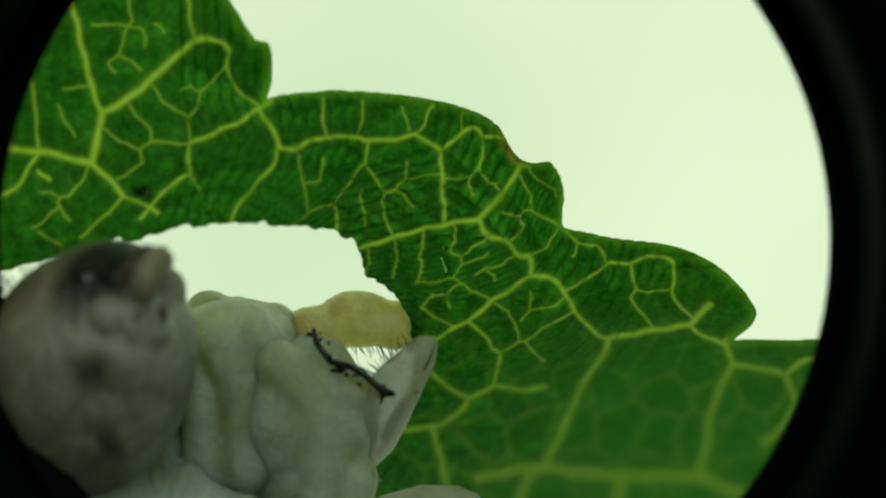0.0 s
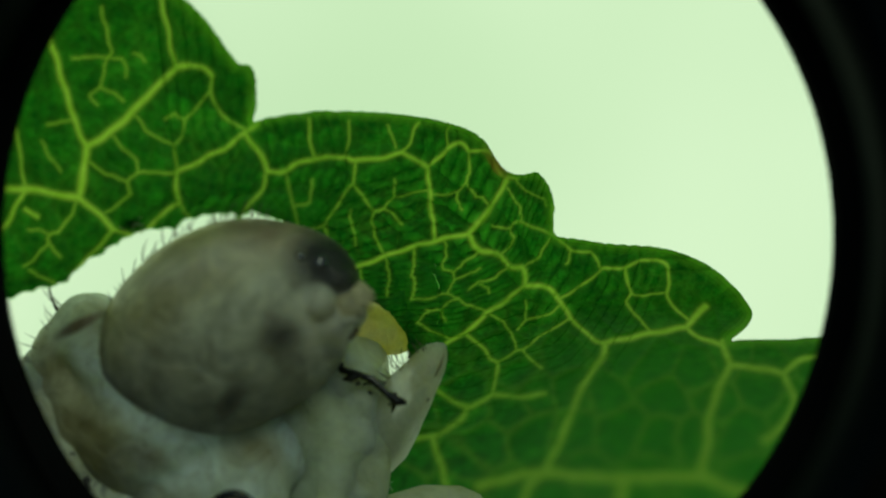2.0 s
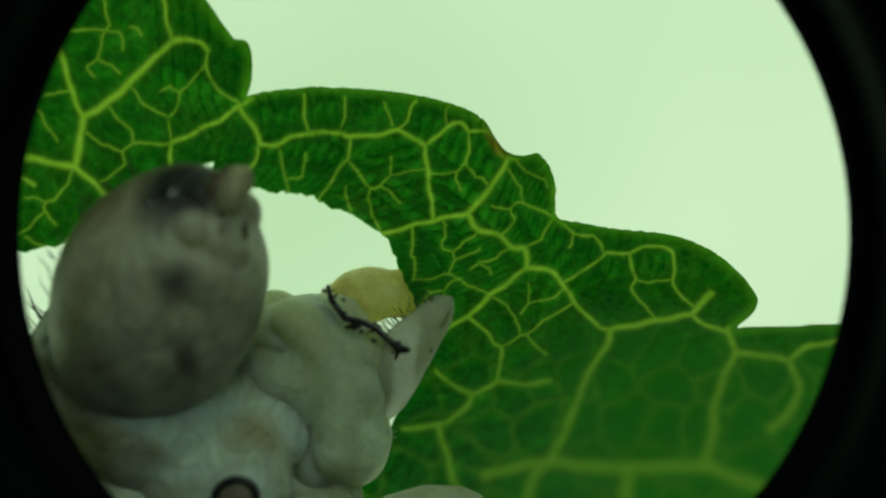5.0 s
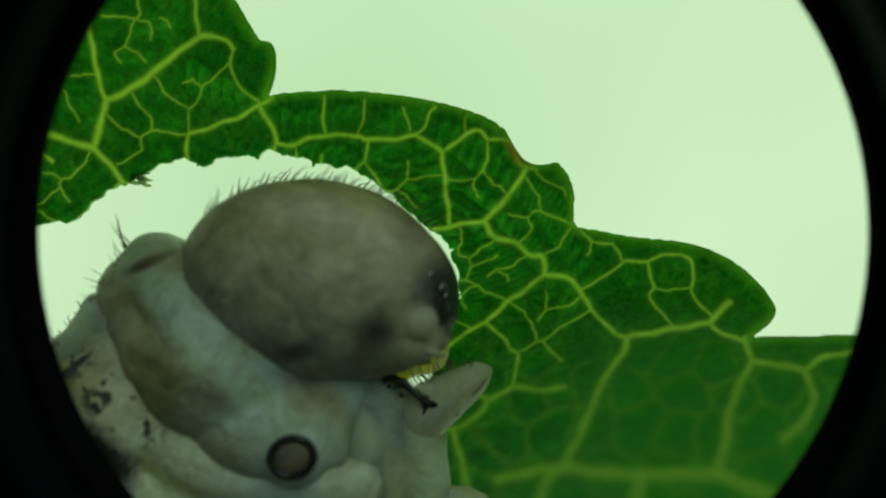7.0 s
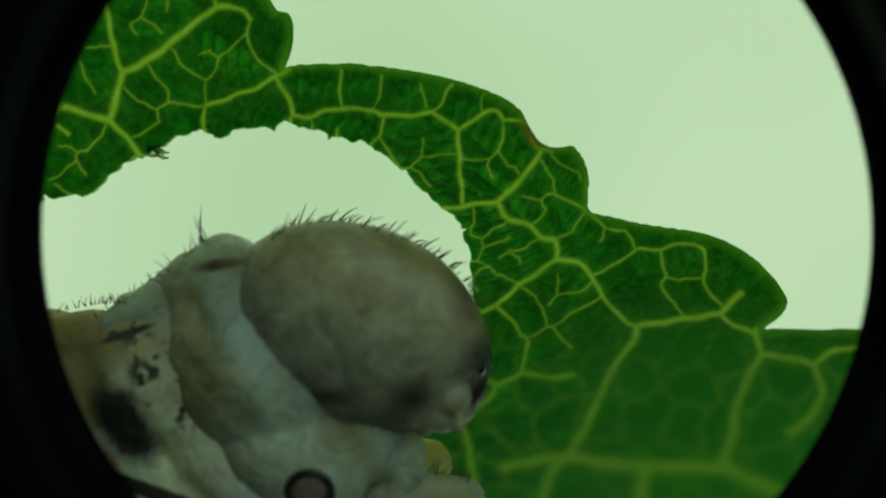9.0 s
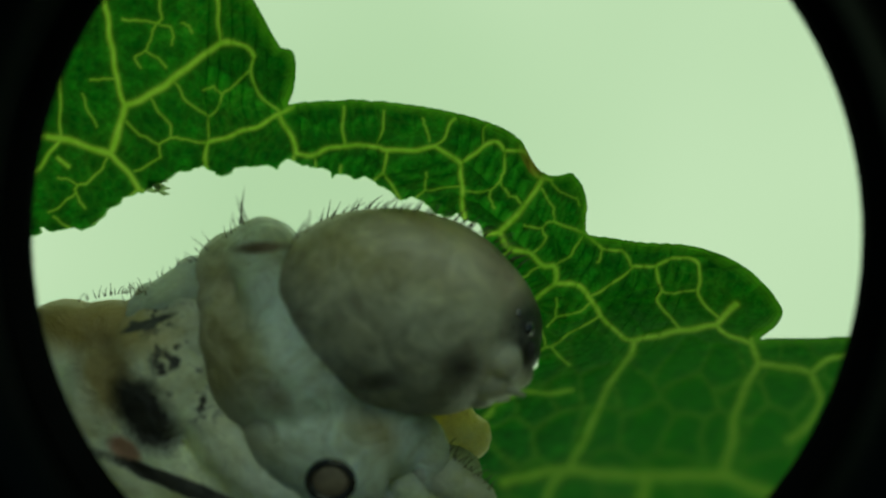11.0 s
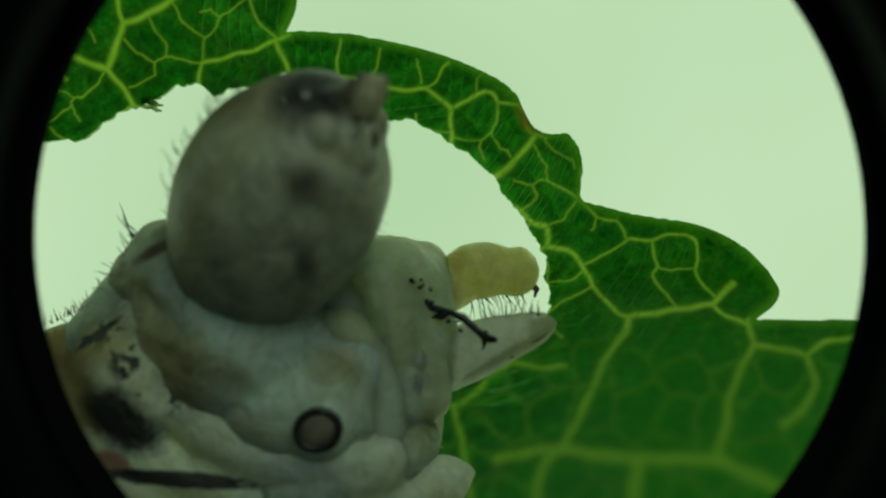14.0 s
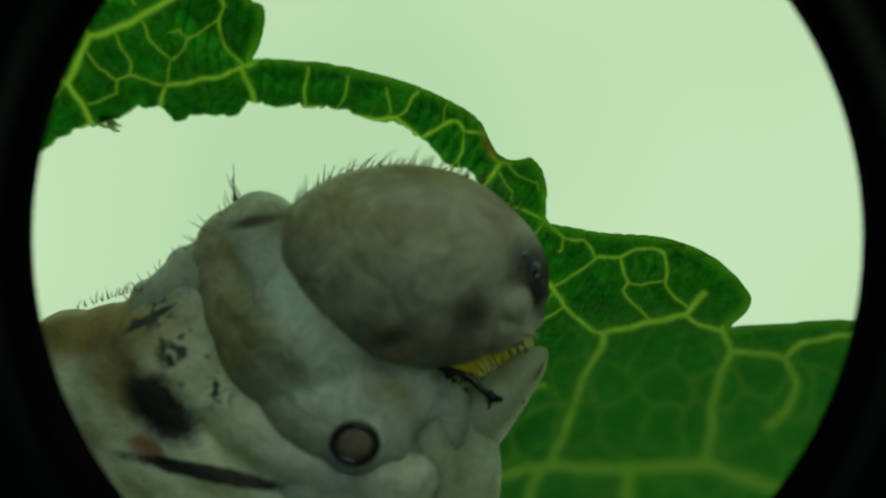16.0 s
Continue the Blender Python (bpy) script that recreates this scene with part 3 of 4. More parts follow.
            near = near[(near >= 10000000) & (near != bit_no)]
            if near.size:
                for c in found:
                    label[c] = near[0]
        bit_no += 1
    # smooth the rims of all the pieces together
    PX, PY = X.copy(), Y.copy()
    L = np.full((h + 1, w + 1), -1)
    L[1:-1, 1:-1] = label
    e_right = np.zeros((h, w), bool)
    e_down = np.zeros((h, w), bool)
    e_right[:, :w] = (L[:-1, 1:] != L[1:, 1:])[:h, :w]
    e_down[:h, :] = (L[1:, :-1] != L[1:, 1:])[:h, :w]
    for _ in range(7):
        sx, sy, n = np.zeros((h, w)), np.zeros((h, w)), np.zeros((h, w))
        for e, dj, di in ((e_right, 0, 1), (e_down, 1, 0)):
            j, i = np.nonzero(e[:h - dj, :w - di])
            for (a, b), (c, d) in (((j, i), (j + dj, i + di)), ((j + dj, i + di), (j, i))):
                np.add.at(sx, (a, b), PX[c, d])
                np.add.at(sy, (a, b), PY[c, d])
                np.add.at(n, (a, b), 1)
        ok = n >= 2
        PX[ok] = 0.4 * PX[ok] + 0.6 * sx[ok] / n[ok]
        PY[ok] = 0.4 * PY[ok] + 0.6 * sy[ok] / n[ok]
    # the sheet beside the rims gives way with them
    ox, oy = PX - X, PY - Y
    for _ in range(8):
        for o in (ox, oy):
            mean = (np.roll(o, 1, 0) + np.roll(o, -1, 0) + np.roll(o, 1, 1) + np.roll(o, -1, 1)) / 4
            o[~ok] = mean[~ok]
    PX, PY = X + ox, Y + oy
    # veins: the drawn ones, then two finer nets between them
    x, y = PX.ravel(), PY.ravel()
    v = np.zeros(x.shape)
    puff = np.full(x.shape, 60.0)
    x, y = x + 1.2 * np.sin(y * 0.11 + x * 0.05), y + 1.2 * np.sin(x * 0.1 - y * 0.06)
    for width, line in VEINS:
        lo, hi = line.min(0) - 70, line.max(0) + 70
        s = np.nonzero((x > lo[0]) & (x < hi[0]) & (y > lo[1]) & (y < hi[1]))[0]
        dist = np.full(s.shape, 1e9)
        for a, b in zip(line, line[1:]):
            ab = b - a
            t = np.clip(((x[s] - a[0]) * ab[0] + (y[s] - a[1]) * ab[1]) / (ab @ ab + 1e-9), 0, 1)
            dist = np.minimum(dist, np.hypot(x[s] - a[0] - t * ab[0], y[s] - a[1] - t * ab[1]))
        v[s] = np.maximum(v[s], (1 - 0.5 * np.clip((y[s] - 560) / 120, 0, 1)) * min(1, 0.5 + width * 0.05) * np.exp(-(dist / max(0.42 * width * (1 + 0.35 * np.clip((y[s].mean() - 620) / 100, 0, 1)), 1.9)) ** 2.4) + 0.08 * np.exp(-(dist / (1.1 * width + 4)) ** 2))
        puff[s] = np.minimum(puff[s], dist)
    for gap, width, power in ((74, 6.0, 0.05), (20, 2.6, 0.045)):
        gxs, gys = np.meshgrid(np.arange(-200, 1780, gap), np.arange(-260, 1060, gap))
        sx = (gxs + rng.uniform(-0.42, 0.42, gxs.shape) * gap).ravel()
        sy = (gys + rng.uniform(-0.42, 0.42, gys.shape) * gap).ravel()
        wx, wy = x + 6 * np.sin(y * 0.05), y + 6 * np.sin(x * 0.043)
        ncol = gxs.shape[1]
        ci, cj = np.round((wx + 200) / gap).astype(int), np.round((wy + 260) / gap).astype(int)
        best = np.full((2, x.size), 1e9)
        for dj in (-2, -1, 0, 1, 2):
            for di in (-2, -1, 0, 1, 2):
                k = np.clip(cj + dj, 0, gxs.shape[0] - 1) * ncol + np.clip(ci + di, 0, ncol - 1)
                dd = np.hypot(wx - sx[k], wy - sy[k])
                best[1] = np.minimum(best[1], np.maximum(best[0], dd))
                best[0] = np.minimum(best[0], dd)
        d2 = (best[1] - best[0]) / 2
        fade = 0.35 + 0.65 * (0.5 + 0.5 * np.sin(x * 0.021 + 1.3 * np.sin(y * 0.017))) * (0.5 + 0.5 * np.sin(y * 0.027 + x * 0.006))
        fade = fade + (1.0 if gap > 40 else -fade) * np.clip((y - 570) / 100, 0, 1)
        v = np.maximum(v, power * 1.6 * fade * np.exp(-(d2 / width) ** 2))
        if gap > 40:
            puff = np.minimum(puff, d2 * 1.4)
    # the sheet: bulging between the veins, its low outer part curling away from the viewer
    x, y = PX.ravel(), PY.ravel()
    depth = 9 * (1 - np.exp(-puff / 14)) + 5 * v
    back = np.clip((y - 520) / 480, 0, 1.2) ** 1.3 * 1100 * np.clip((x - 560) / 500, 0.25, 1.1)
    back += np.clip((x - 1380) / 300, 0, 1) ** 2 * 60
    depth = depth - back + 10 * np.sin(x * 0.009 + 1) * np.sin(y * 0.012)
    k = (FAR - depth) / FAR * U
    px, py, pz = (x - 784) * k, -depth * U, HIGH + (441 - y) * k
    margin_line = (np.abs(np.gradient(blade.astype(float))[0]) + np.abs(np.gradient(blade.astype(float))[1])) > 0
    mg = np.zeros((h, w))
    for reach, amount in ((6, 0.16), (4, 0.4), (2, 0.8)):
        g = margin_line.copy()
        for _ in range(reach):
            g[1:] |= g[:-1].copy()
            g[:-1] |= g[1:].copy()
            g[:, 1:] |= g[:, :-1].copy()
            g[:, :-1] |= g[:, 1:].copy()
        mg[:-1, :-1][g] = amount
    tan = np.exp(-(((x - 915) / 26) ** 2 + ((y - 268) / 32) ** 2))
    scar = 0.8 * tan * (mg.ravel() > 0.3)
    mg = np.clip(mg.ravel() * 0.8 * (1 - scar), 0, 1)
    # the low outer blade is painted paler, for stronger light through it
    backlit_share = 0.72 * np.clip((y - 480) / 170, 0, 1) * np.clip((x - 860) / 300, 0, 1)
    idx = np.arange(h * w).reshape(h, w)
    bare = np.zeros((h, w), bool)
    for dj in (0, 1):
        for di in (0, 1):
            bare |= L[dj:dj + h, di:di + w] < 0
    open_rim = bare.ravel()
    out = []
    for lab in np.unique(label[label >= 0]):
        mask = label == lab
        own_stage = bit_stage[lab] if lab >= 10000000 else 9
        own = strip[mask][0] / 14
        j, i = np.nonzero(mask)
        quads = np.stack((idx[j + 1, i], idx[j + 1, i + 1], idx[j, i + 1], idx[j, i]), 1)
        used, inv = np.unique(quads, return_inverse=True)
        q = inv.reshape(-1, 4)
        n = len(used)
        sx0, sy0 = x[used].mean(), y[used].mean()
        c = np.array(place(sx0, sy0, 0))
        front = np.stack((px[used], py[used], pz[used]), 1) - c
        rear = front + np.array((0, 13 * U, 0))
        ed = np.concatenate([q[:, [a, (a + 1) % 4]] for a in range(4)])
        key = np.sort(ed, 1)
        _, first, cnt = np.unique(key[:, 0] * (n + 1) + key[:, 1], return_index=True, return_counts=True)
        b = ed[first[cnt == 1]]
        # an added thin pale lip behind the neighbouring pieces dims light through the gaps
        core = np.zeros((n, 3))
        np.add.at(core, q.ravel(), np.repeat(front[q].mean(1), 4, 0))
        core /= np.bincount(q.ravel(), minlength=n)[:, None]
        way = front - core
        way[:, 1] = 0
        way /= np.linalg.norm(way, axis=1)[:, None] + 1e-12
        is_open = open_rim[used]
        joint = b[~(is_open[b[:, 0]] & is_open[b[:, 1]])]
        b = b[is_open[b[:, 0]] & is_open[b[:, 1]]]
        nb, ids = len(b), np.arange(len(b))
        wall = 2 * n + np.stack((ids + nb, ids, ids + 2 * nb, ids + 3 * nb), 1)
        sink = np.array((0, 4 * U, 0))
        lip_v = np.concatenate((front[joint[:, 0]], front[joint[:, 1]], (front + 1.7 * U * way)[joint[:, 1]], (front + 1.7 * U * way)[joint[:, 0]])) + sink
        nj, jds = len(joint), np.arange(len(joint))
        lip = 2 * n + 4 * nb + np.stack((jds, jds + nj, jds + 2 * nj, jds + 3 * nj), 1)
        faces = np.concatenate((q, lip, q[:, ::-1] + n, wall))
        rear = np.concatenate((rear, front[b[:, 0]], front[b[:, 1]], rear[b[:, 0]], rear[b[:, 1]], lip_v))
        me = bpy.data.meshes.new("leaf_blade")
        me.from_pydata(np.concatenate((front, rear)).tolist(), [], faces.tolist())
        me.polygons.foreach_set("use_smooth", [True] * len(faces))
        for nm, val in (("vein", v[used]), ("margin", mg[used]), ("scar", scar[used]), ("backlit", backlit_share[used])):
            at = me.attributes.new(nm, "FLOAT", "POINT")
            at.data.foreach_set("value", np.concatenate((val, val, np.zeros(4 * nb), np.full(4 * nj, 0.6 if nm == "vein" else 0.0))).astype(np.float32))
        me.materials.append(M_LEAF)
        me.materials.append(M_REAR)
        me.materials.append(M_JOIN)
        me.polygons.foreach_set("material_index", [0] * len(q) + [2] * nj + [1] * (len(faces) - len(q) - nj))
        out.append((me, own, own_stage if lab >= 10000000 else 0, (sx0, sy0)))
    return out


# ---- caterpillar ----
MOUTH = []


def build_head(cat):
    """The head capsule: its own x runs from the neck to the face, its own z towards the bristly crown."""
    rng = random.Random(3)
    gauge(0.966)
    G = GAUGE["size"]
    bm = bmesh.new()
    bmesh.ops.create_icosphere(bm, subdivisions=6, radius=1.0)
    for v in bm.verts:
        p = v.co.copy()
        s = p.x
        w = 1.0 - 0.18 * max(0, s - 0.45) ** 1.2 / 0.55
        face = max(0, s - 0.55)
        x = 250 * s - 6 * face
        z = (172 if p.z > 0 else 186) * p.z * w - 14 * max(0, s)
        y = (172 * w if p.y < 0 else 184) * p.y
        v.co = Vector((x, y, z)) * G
    # cheek, lobe under the feeler, lip base
    for b in ((172, 92, 52, 50, 42, 46, 0), (206, 78, 34, 36, 34, 38, 0), (184, 58, 94, 32, 30, 24, 0), (222, 40, 30, 26, 34, 40, 0), (150, 118, 30, 40, 36, 40, 0), (176, 84, -50, 46, 40, 46, 0)):
        ball(bm, *b)
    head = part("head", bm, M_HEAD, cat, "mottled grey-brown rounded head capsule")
    fleshy(head, 4.2, 5, 4, 90)
    for u, v, d, r in ((210, 0, 62, 17), (192, 24, 84, 10), (201, -28, 70, 9), (184, 0, 96, 8)):
        bm = bmesh.new()
        ball(bm, u, -v, d, r, r, r)
        part("ocellus", bm, M_EYE, head, "glossy black bead eye")
    for u, v, d, r in ((158, -112, 56, 22), (186, -96, 66, 18)):
        bm = bmesh.new()
        ball(bm, u, -v, d, r, r * 1.1, r * 0.8)
        ball(bm, u + 14, -v + 4, d + 4, r * 0.6, r * 0.6, r * 0.5)
        lobe = part("mouth_lobe", bm, M_PALE, head, "pale soft lobe beside the jaws")
        fleshy(lobe, 4, 3)
    for sgn in (1, -1):
        bm = bmesh.new()
        ball(bm, 212, 62, 30 * sgn + 6, 32, 24, 22, -20)
        ball(bm, 232, 58, 20 * sgn + 6, 15, 17, 14, -20)
        jaw = part("mandible", bm, M_JAW, head, "dark brown jaw")
        fleshy(jaw, 4, 3)
        MOUTH.append(jaw)
    # the tan upper lip: a broad plate with a ragged rim
    bm = bmesh.new()
    for k in range(-3, 4):
        ball(bm, 234 - 2 * k * k + 6 * (k % 2), 88 + 4 * k, 22 + 16 * k, 28, 26, 14, -25, 2)
        tube(bm, [(246 - 2 * k * k, 92 + 4 * k, 22 + 16 * k), (264 - 2 * k * k, 99 + 6 * k, 24 + 16 * k), (274 - 2 * k * k, 106 + 9 * k, 26 + 16 * k)], [9, 6, 2], 6)
    lip = part("upper_lip", bm, M_LIP, head, "tan ragged upper lip")
    fleshy(lip, 3.4, 2)
    MOUTH.append(lip)
    bm = bmesh.new()
    tube(bm, [(186, 98, 76), (204, 106, 80), (218, 110, 80), (230, 112, 80)], [12, 9, 6, 3])
    part("antenna", bm, M_PALE, head)
    bm = bmesh.new()
    tube(bm, [(170, 120, 30), (190, 126, 30), (208, 124, 30)], [15, 11, 6])
    part("palp", bm, M_JAW, head)

    def crown(s):
        a = radians(152 - 112 * s)
        w = 1.0 - 0.18 * max(0, math.cos(a) - 0.45) ** 1.2 / 0.55
        return 246 * math.cos(a) * 0.98, -172 * math.sin(a) * 0.97 * w, rng.uniform(-70, 70)
    bm = bmesh.new()
    bristles(bm, rng, 42, crown, 42, lambda s: 82 - 26 * s, 12, 1.9)
    bristles(bm, rng, 26, crown, 20, lambda s: 100 - 50 * s, 25, 1.2)
    part("bristles", bm, M_HAIR, head, "short curved dark bristles")
    bm = bmesh.new()
    bristles(bm, rng, 30, lambda s: (40 + 165 * s, 158 - 70 * s, rng.uniform(-20, 60)), 52, lambda s: -42 + 42 * s, 18, 1.4)
    part("bristles", bm, M_HAIR, head)
    return head


def build_prothorax(cat):
    """The first segment behind the head; its origin is the breathing hole on its skin."""
    rng = random.Random(5)
    gauge(0.93)
    bm = bmesh.new()
    for b in ((-95, -200, -150, 175, 185, 165, 20), (-165, -372, -130, 84, 86, 90, 0), (-215, -255, -150, 95, 112, 110, 0), (-225, -350, -150, 72, 72, 76, 0), (-249, -314, -150, 66, 66, 70, 0), (-290, -240, -150, 64, 64, 70, 0), (-40, -50, -150, 170, 120, 152, 0),
              (80, -75, -160, 98, 105, 120, 0), (-20, 90, -180, 220, 110, 140, 0), (-20, -250, -220, 150, 150, 100, 0)):
        ball(bm, *b)
    # the raised collar round the back of the head
    path = spline([(-150, -398), (-150, -335), (-128, -275), (-92, -212), (-40, -165), (20, -146), (80, -156), (125, -195)], 5)
    for i, (x, y) in enumerate(path):
        s = i / (len(path) - 1)
        low = max(0, s - 0.55)
        ball(bm, x, y, -66 + 26 * math.sin(s * 3.1) - 200 * low, 48 + 7 * math.sin(s * 9) - 30 * low, 44 - 30 * low, 30, 0, 2)
    # folds of skin beside the breathing hole and below the head
    for path, r, d in (([(120, -120), (168, -80), (172, 0), (140, 60)], 34, -116), ([(-250, -10), (-190, 36), (-110, 62), (0, 70), (90, 74)], 36, -92), ([(44, -110), (78, -60), (80, 0), (66, 50)], 26, -56)):
        line = spline(path, 4)
        for k, (x, y) in enumerate(line):
            f = 0.55 + 0.45 * math.sin(math.pi * k / (len(line) - 1))
            ball(bm, x, y, d - 20 * (1 - f), r * f, r * f, r * 0.9 * f, 0, 2)
    ball(bm, 0, 2, -46, 66, 62, 46)
    ob = part("first_segment", bm, M_NECK, cat, "pale greenish white folded neck segment")
    fleshy(ob, 6, 14, 14, 80)
    # breathing hole: ring, membrane
    bm = bmesh.new()
    n1, n2, G = 40, 10, GAUGE["size"]
    vs = [[bm.verts.new((((38 + 8 * math.cos(b)) * math.cos(a)) * G, -8 * math.sin(b) * G, ((33 + 8 * math.cos(b)) * math.sin(a)) * G))
           for b in (j * math.tau / n2 for j in range(n2))] for a in (i * math.tau / n1 for i in range(n1))]
    for i in range(n1):
        for j in range(n2):
            bm.faces.new((vs[i][j], vs[(i + 1) % n1][j], vs[(i + 1) % n1][(j + 1) % n2], vs[i][(j + 1) % n2]))
    sp = part("spiracle", bm, M_BLACK, ob, "black-ringed breathing hole")
    bm = bmesh.new()
    ball(bm, 0, 0, -1, 35, 30, 9)
    part("membrane", bm, M_BROWN, sp, "brown membrane")
    bm = bmesh.new()
    bristles(bm, rng, 18, lambda s: (-252 + 55 * s, -345 - 100 * s, -130 + rng.uniform(-30, 30)), 66, lambda s: 148 - 42 * s, 16, 1.9)
    bristles(bm, rng, 1, lambda s: (-215, -440, -130), 95, lambda s: 88, 4, 2.2)
    bristles(bm, rng, 26, lambda s: (-312 + 55 * s, -240 - 110 * s, -150 + rng.uniform(-30, 30)), 26, lambda s: 150 - 20 * s, 25, 1.5)
    part("bristles", bm, M_HAIR, ob, "fine dark bristles")
    return ob


def build_trunk(cat):
    """The next body segments, spotted black; origin level with the breathing hole of the first one."""
    rng = random.Random(8)
    gauge(0.944)
    bm = bmesh.new()
    for b in ((-560, -90, -165, 110, 120, 100, 0), (-295, -305, -150, 60, 60, 64, 0), (-370, -225, -150, 60, 60, 64, 0), (-335, -130, -140, 120, 150, 130, 0), (-450, -195, -160, 75, 62, 70, 0), (-525, -190, -160, 80, 58, 70, 0), (-290, -215, -140, 92, 98, 105, 0), (-440, -60, -160, 120, 140, 120, 0), (-150, 210, -160, 420, 110, 140, 10),
              (50, 205, -170, 150, 120, 130, 0), (-500, 100, -170, 150, 250, 120, 0), (-200, 320, -160, 500, 120, 140, 0)):
        ball(bm, *b)
    for path, r, d in (([(-360, -250), (-310, -170), (-240, -75), (-150, 5), (-30, 60), (90, 80)], 60, -70), ([(-440, -190), (-385, -70), (-280, 40), (-130, 90), (60, 120)], 62, -100),
                       ([(-450, -20), (-380, 50), (-240, 120), (-60, 160)], 60, -110)):
        for x, y in spline(path, 6):
            ball(bm, x, y, d - 80 * min(max((-y - 20) / 200, 0), 1), r, r, r, 0, 2)
    ob = part("trunk_segment", bm, M_MARK, cat, "whitish trunk with black and rusty markings")
    fleshy(ob, 7, 22, 16, 60)
    bm = bmesh.new()
    bristles(bm, rng, 40, lambda s: (-500 + 215 * s, -245 - 28 * math.sin(s * 3), -140 + rng.uniform(-30, 60)), 22, lambda s: 115, 35, 1.5)
    part("bristles", bm, M_HAIR, ob)
    return ob


def build_breast(cat):
    """The soft underside that carries the legs; its origin is the near leg's dark joint."""
    rng = random.Random(11)
    gauge(0.96)
    bm = bmesh.new()
    for b in ((-165, 55, -92, 150, 150, 118, 0), (-82, 66, -60, 70, 78, 72, 0), (-66, 10, -55, 56, 58, 58, 0), (-126, 165, -90, 112, 108, 105, 0), (-120, -30, -85, 70, 66, 60, 0)):
        ball(bm, *b)
    for x, y in spline([(-190, -50), (-140, 0), (-110, 90), (-120, 190)], 5):
        ball(bm, x, y, -10, 44, 44, 44, 0, 2)
    ob = part("underside", bm, M_SKIN, cat, "soft white folded underside")
    fleshy(ob, 7, 10, 12, 90)
    bm = bmesh.new()
    bristles(bm, rng, 14, lambda s: (-60 + 30 * s, 125 + 30 * s, -50), 48, lambda s: -20, 25, 1.5)
    part("bristles", bm, M_LEG, ob)
    return ob


def build_joint(cat):
    """The dark hard line at the near leg's root; its origin is its tip."""
    rng = random.Random(12)
    gauge(0.96)
    bm = bmesh.new()
    tube(bm, [(-128, -112, -30), (-121, -86, -20), (-95, -54, -6), (-64, -47, 2), (-40, -38, 6), (-16, -15, 8), (3, 0, 8), (19, 2, 4)], [4, 6, 7, 6, 8, 6, 9, 5], 8)
    tube(bm, [(-6, -8, 8), (-3, 8, 8), (-6, 20, 6)], [6, 4, 2], 6)
    tube(bm, [(-64, -47, 2), (-80, -40, -4), (-96, -38, -8)], [6, 7, 3], 6)
    for _ in range(22):
        s = rng.random()
        ball(bm, -125 + 135 * s + rng.uniform(-9, 9), -108 + 108 * s + rng.uniform(-12, 12) + 26 * math.sin(3.1 * s), 2, rng.uniform(2, 6), rng.uniform(2, 5), 5, 0, 1)
    ob = part("joint_line", bm, M_BLACK, cat, "ragged black leg joint line")
    return ob


def build_shoulder(cat):
    """The folded skin between head and legs; its origin is the top of its main fold."""
    gauge(0.965)
    bm = bmesh.new()
    for b in ((25, 105, -60, 112, 108, 95, 0), (25, 240, -70, 110, 150, 110, 0), (-60, 210, -110, 150, 170, 80, 0), (-40, 340, -100, 160, 140, 90, 0)):
        ball(bm, *b)
    for path, r, d in (([(-50, 60), (20, 40), (76, 90), (98, 180), (88, 290)], 46, -8), ([(-10, 70), (30, 150), (40, 300)], 44, 14), ([(-70, 110), (-40, 200), (-30, 330)], 44, -10)):
        for x, y in spline(path, 5):
            ball(bm, x, y, d, r, r, r, 0, 2)
    for x, y, r in ((-42, 18, 42), (14, 26, 36), (-60, 60, 56), (70, 60, 60)):
        ball(bm, x, y, -90, r, r * 0.95, r)
    ob = part("shoulder", bm, M_SKIN, cat, "white wrinkled skin behind the head")
    fleshy(ob, 7, 18, 12, 90)
    return ob


def build_near_leg(cat):
    """The near leg, its own x along it; origin on its joint."""
    rng = random.Random(13)
    gauge(0.96)
    bm = bmesh.new()
    tube(bm, [(-120, 44, -112), (-80, 34, -92), (-36, 22, -56), (-5, 14, -40), (30, 8, -38), (58, 4, -38), (74, 2, -38), (96, -2, -40), (112, -4, -42), (124, -4, -44), (131, -4, -46)],
         [46, 56, 54, 50, 45, 38, 35, 30, 23, 13, 3], 24)
    ob = part("near_leg", bm, M_CLEAR, cat, "translucent whitish jointed leg")
    bm = bmesh.new()
    tube(bm, [(78, 22, -8), (98, 16, -12), (118, 6, -24)], [1, 2, 1], 6)
    ball(bm, 40, 40, -12, 5, 4, 4, 0, 1)
    part("claw", bm, M_JAW, ob, "brown claw")
    bm = bmesh.new()
    bristles(bm, rng, 22, lambda s: (0 + 105 * s, -34 + 14 * s, -40 + rng.uniform(0, 20)), 36, lambda s: 105 - 20 * s, 15, 1.3)
    part("bristles", bm, M_HAIR, ob)
    return ob


def build_far_leg(cat):
    rng = random.Random(17)
    gauge(1.01)
    bm = bmesh.new()
    for b in ((-100, 20, 0, 70, 46, 50, 0), (-30, 0, 0, 75, 52, 46, -6), (30, 10, 0, 46, 44, 38, 20)):
        ball(bm, *b)
    ob = part("far_leg", bm, M_YELLOW, cat, "yellowish translucent leg lit from behind")
    fleshy(ob, 5, 8, 8, 40)
    bm = bmesh.new()
    tube(bm, [(50, 30, 0), (64, 48, 0), (58, 60, 0)], [9, 6, 2], 6)
    part("claw", bm, M_JAW, ob)
    bm = bmesh.new()
    bristles(bm, rng, 16, lambda s: (-60 + 100 * s, 46, 10), 36, lambda s: -80 + 30 * s, 20, 1.3)
    part("bristles", bm, M_HAIR, ob)
    return ob


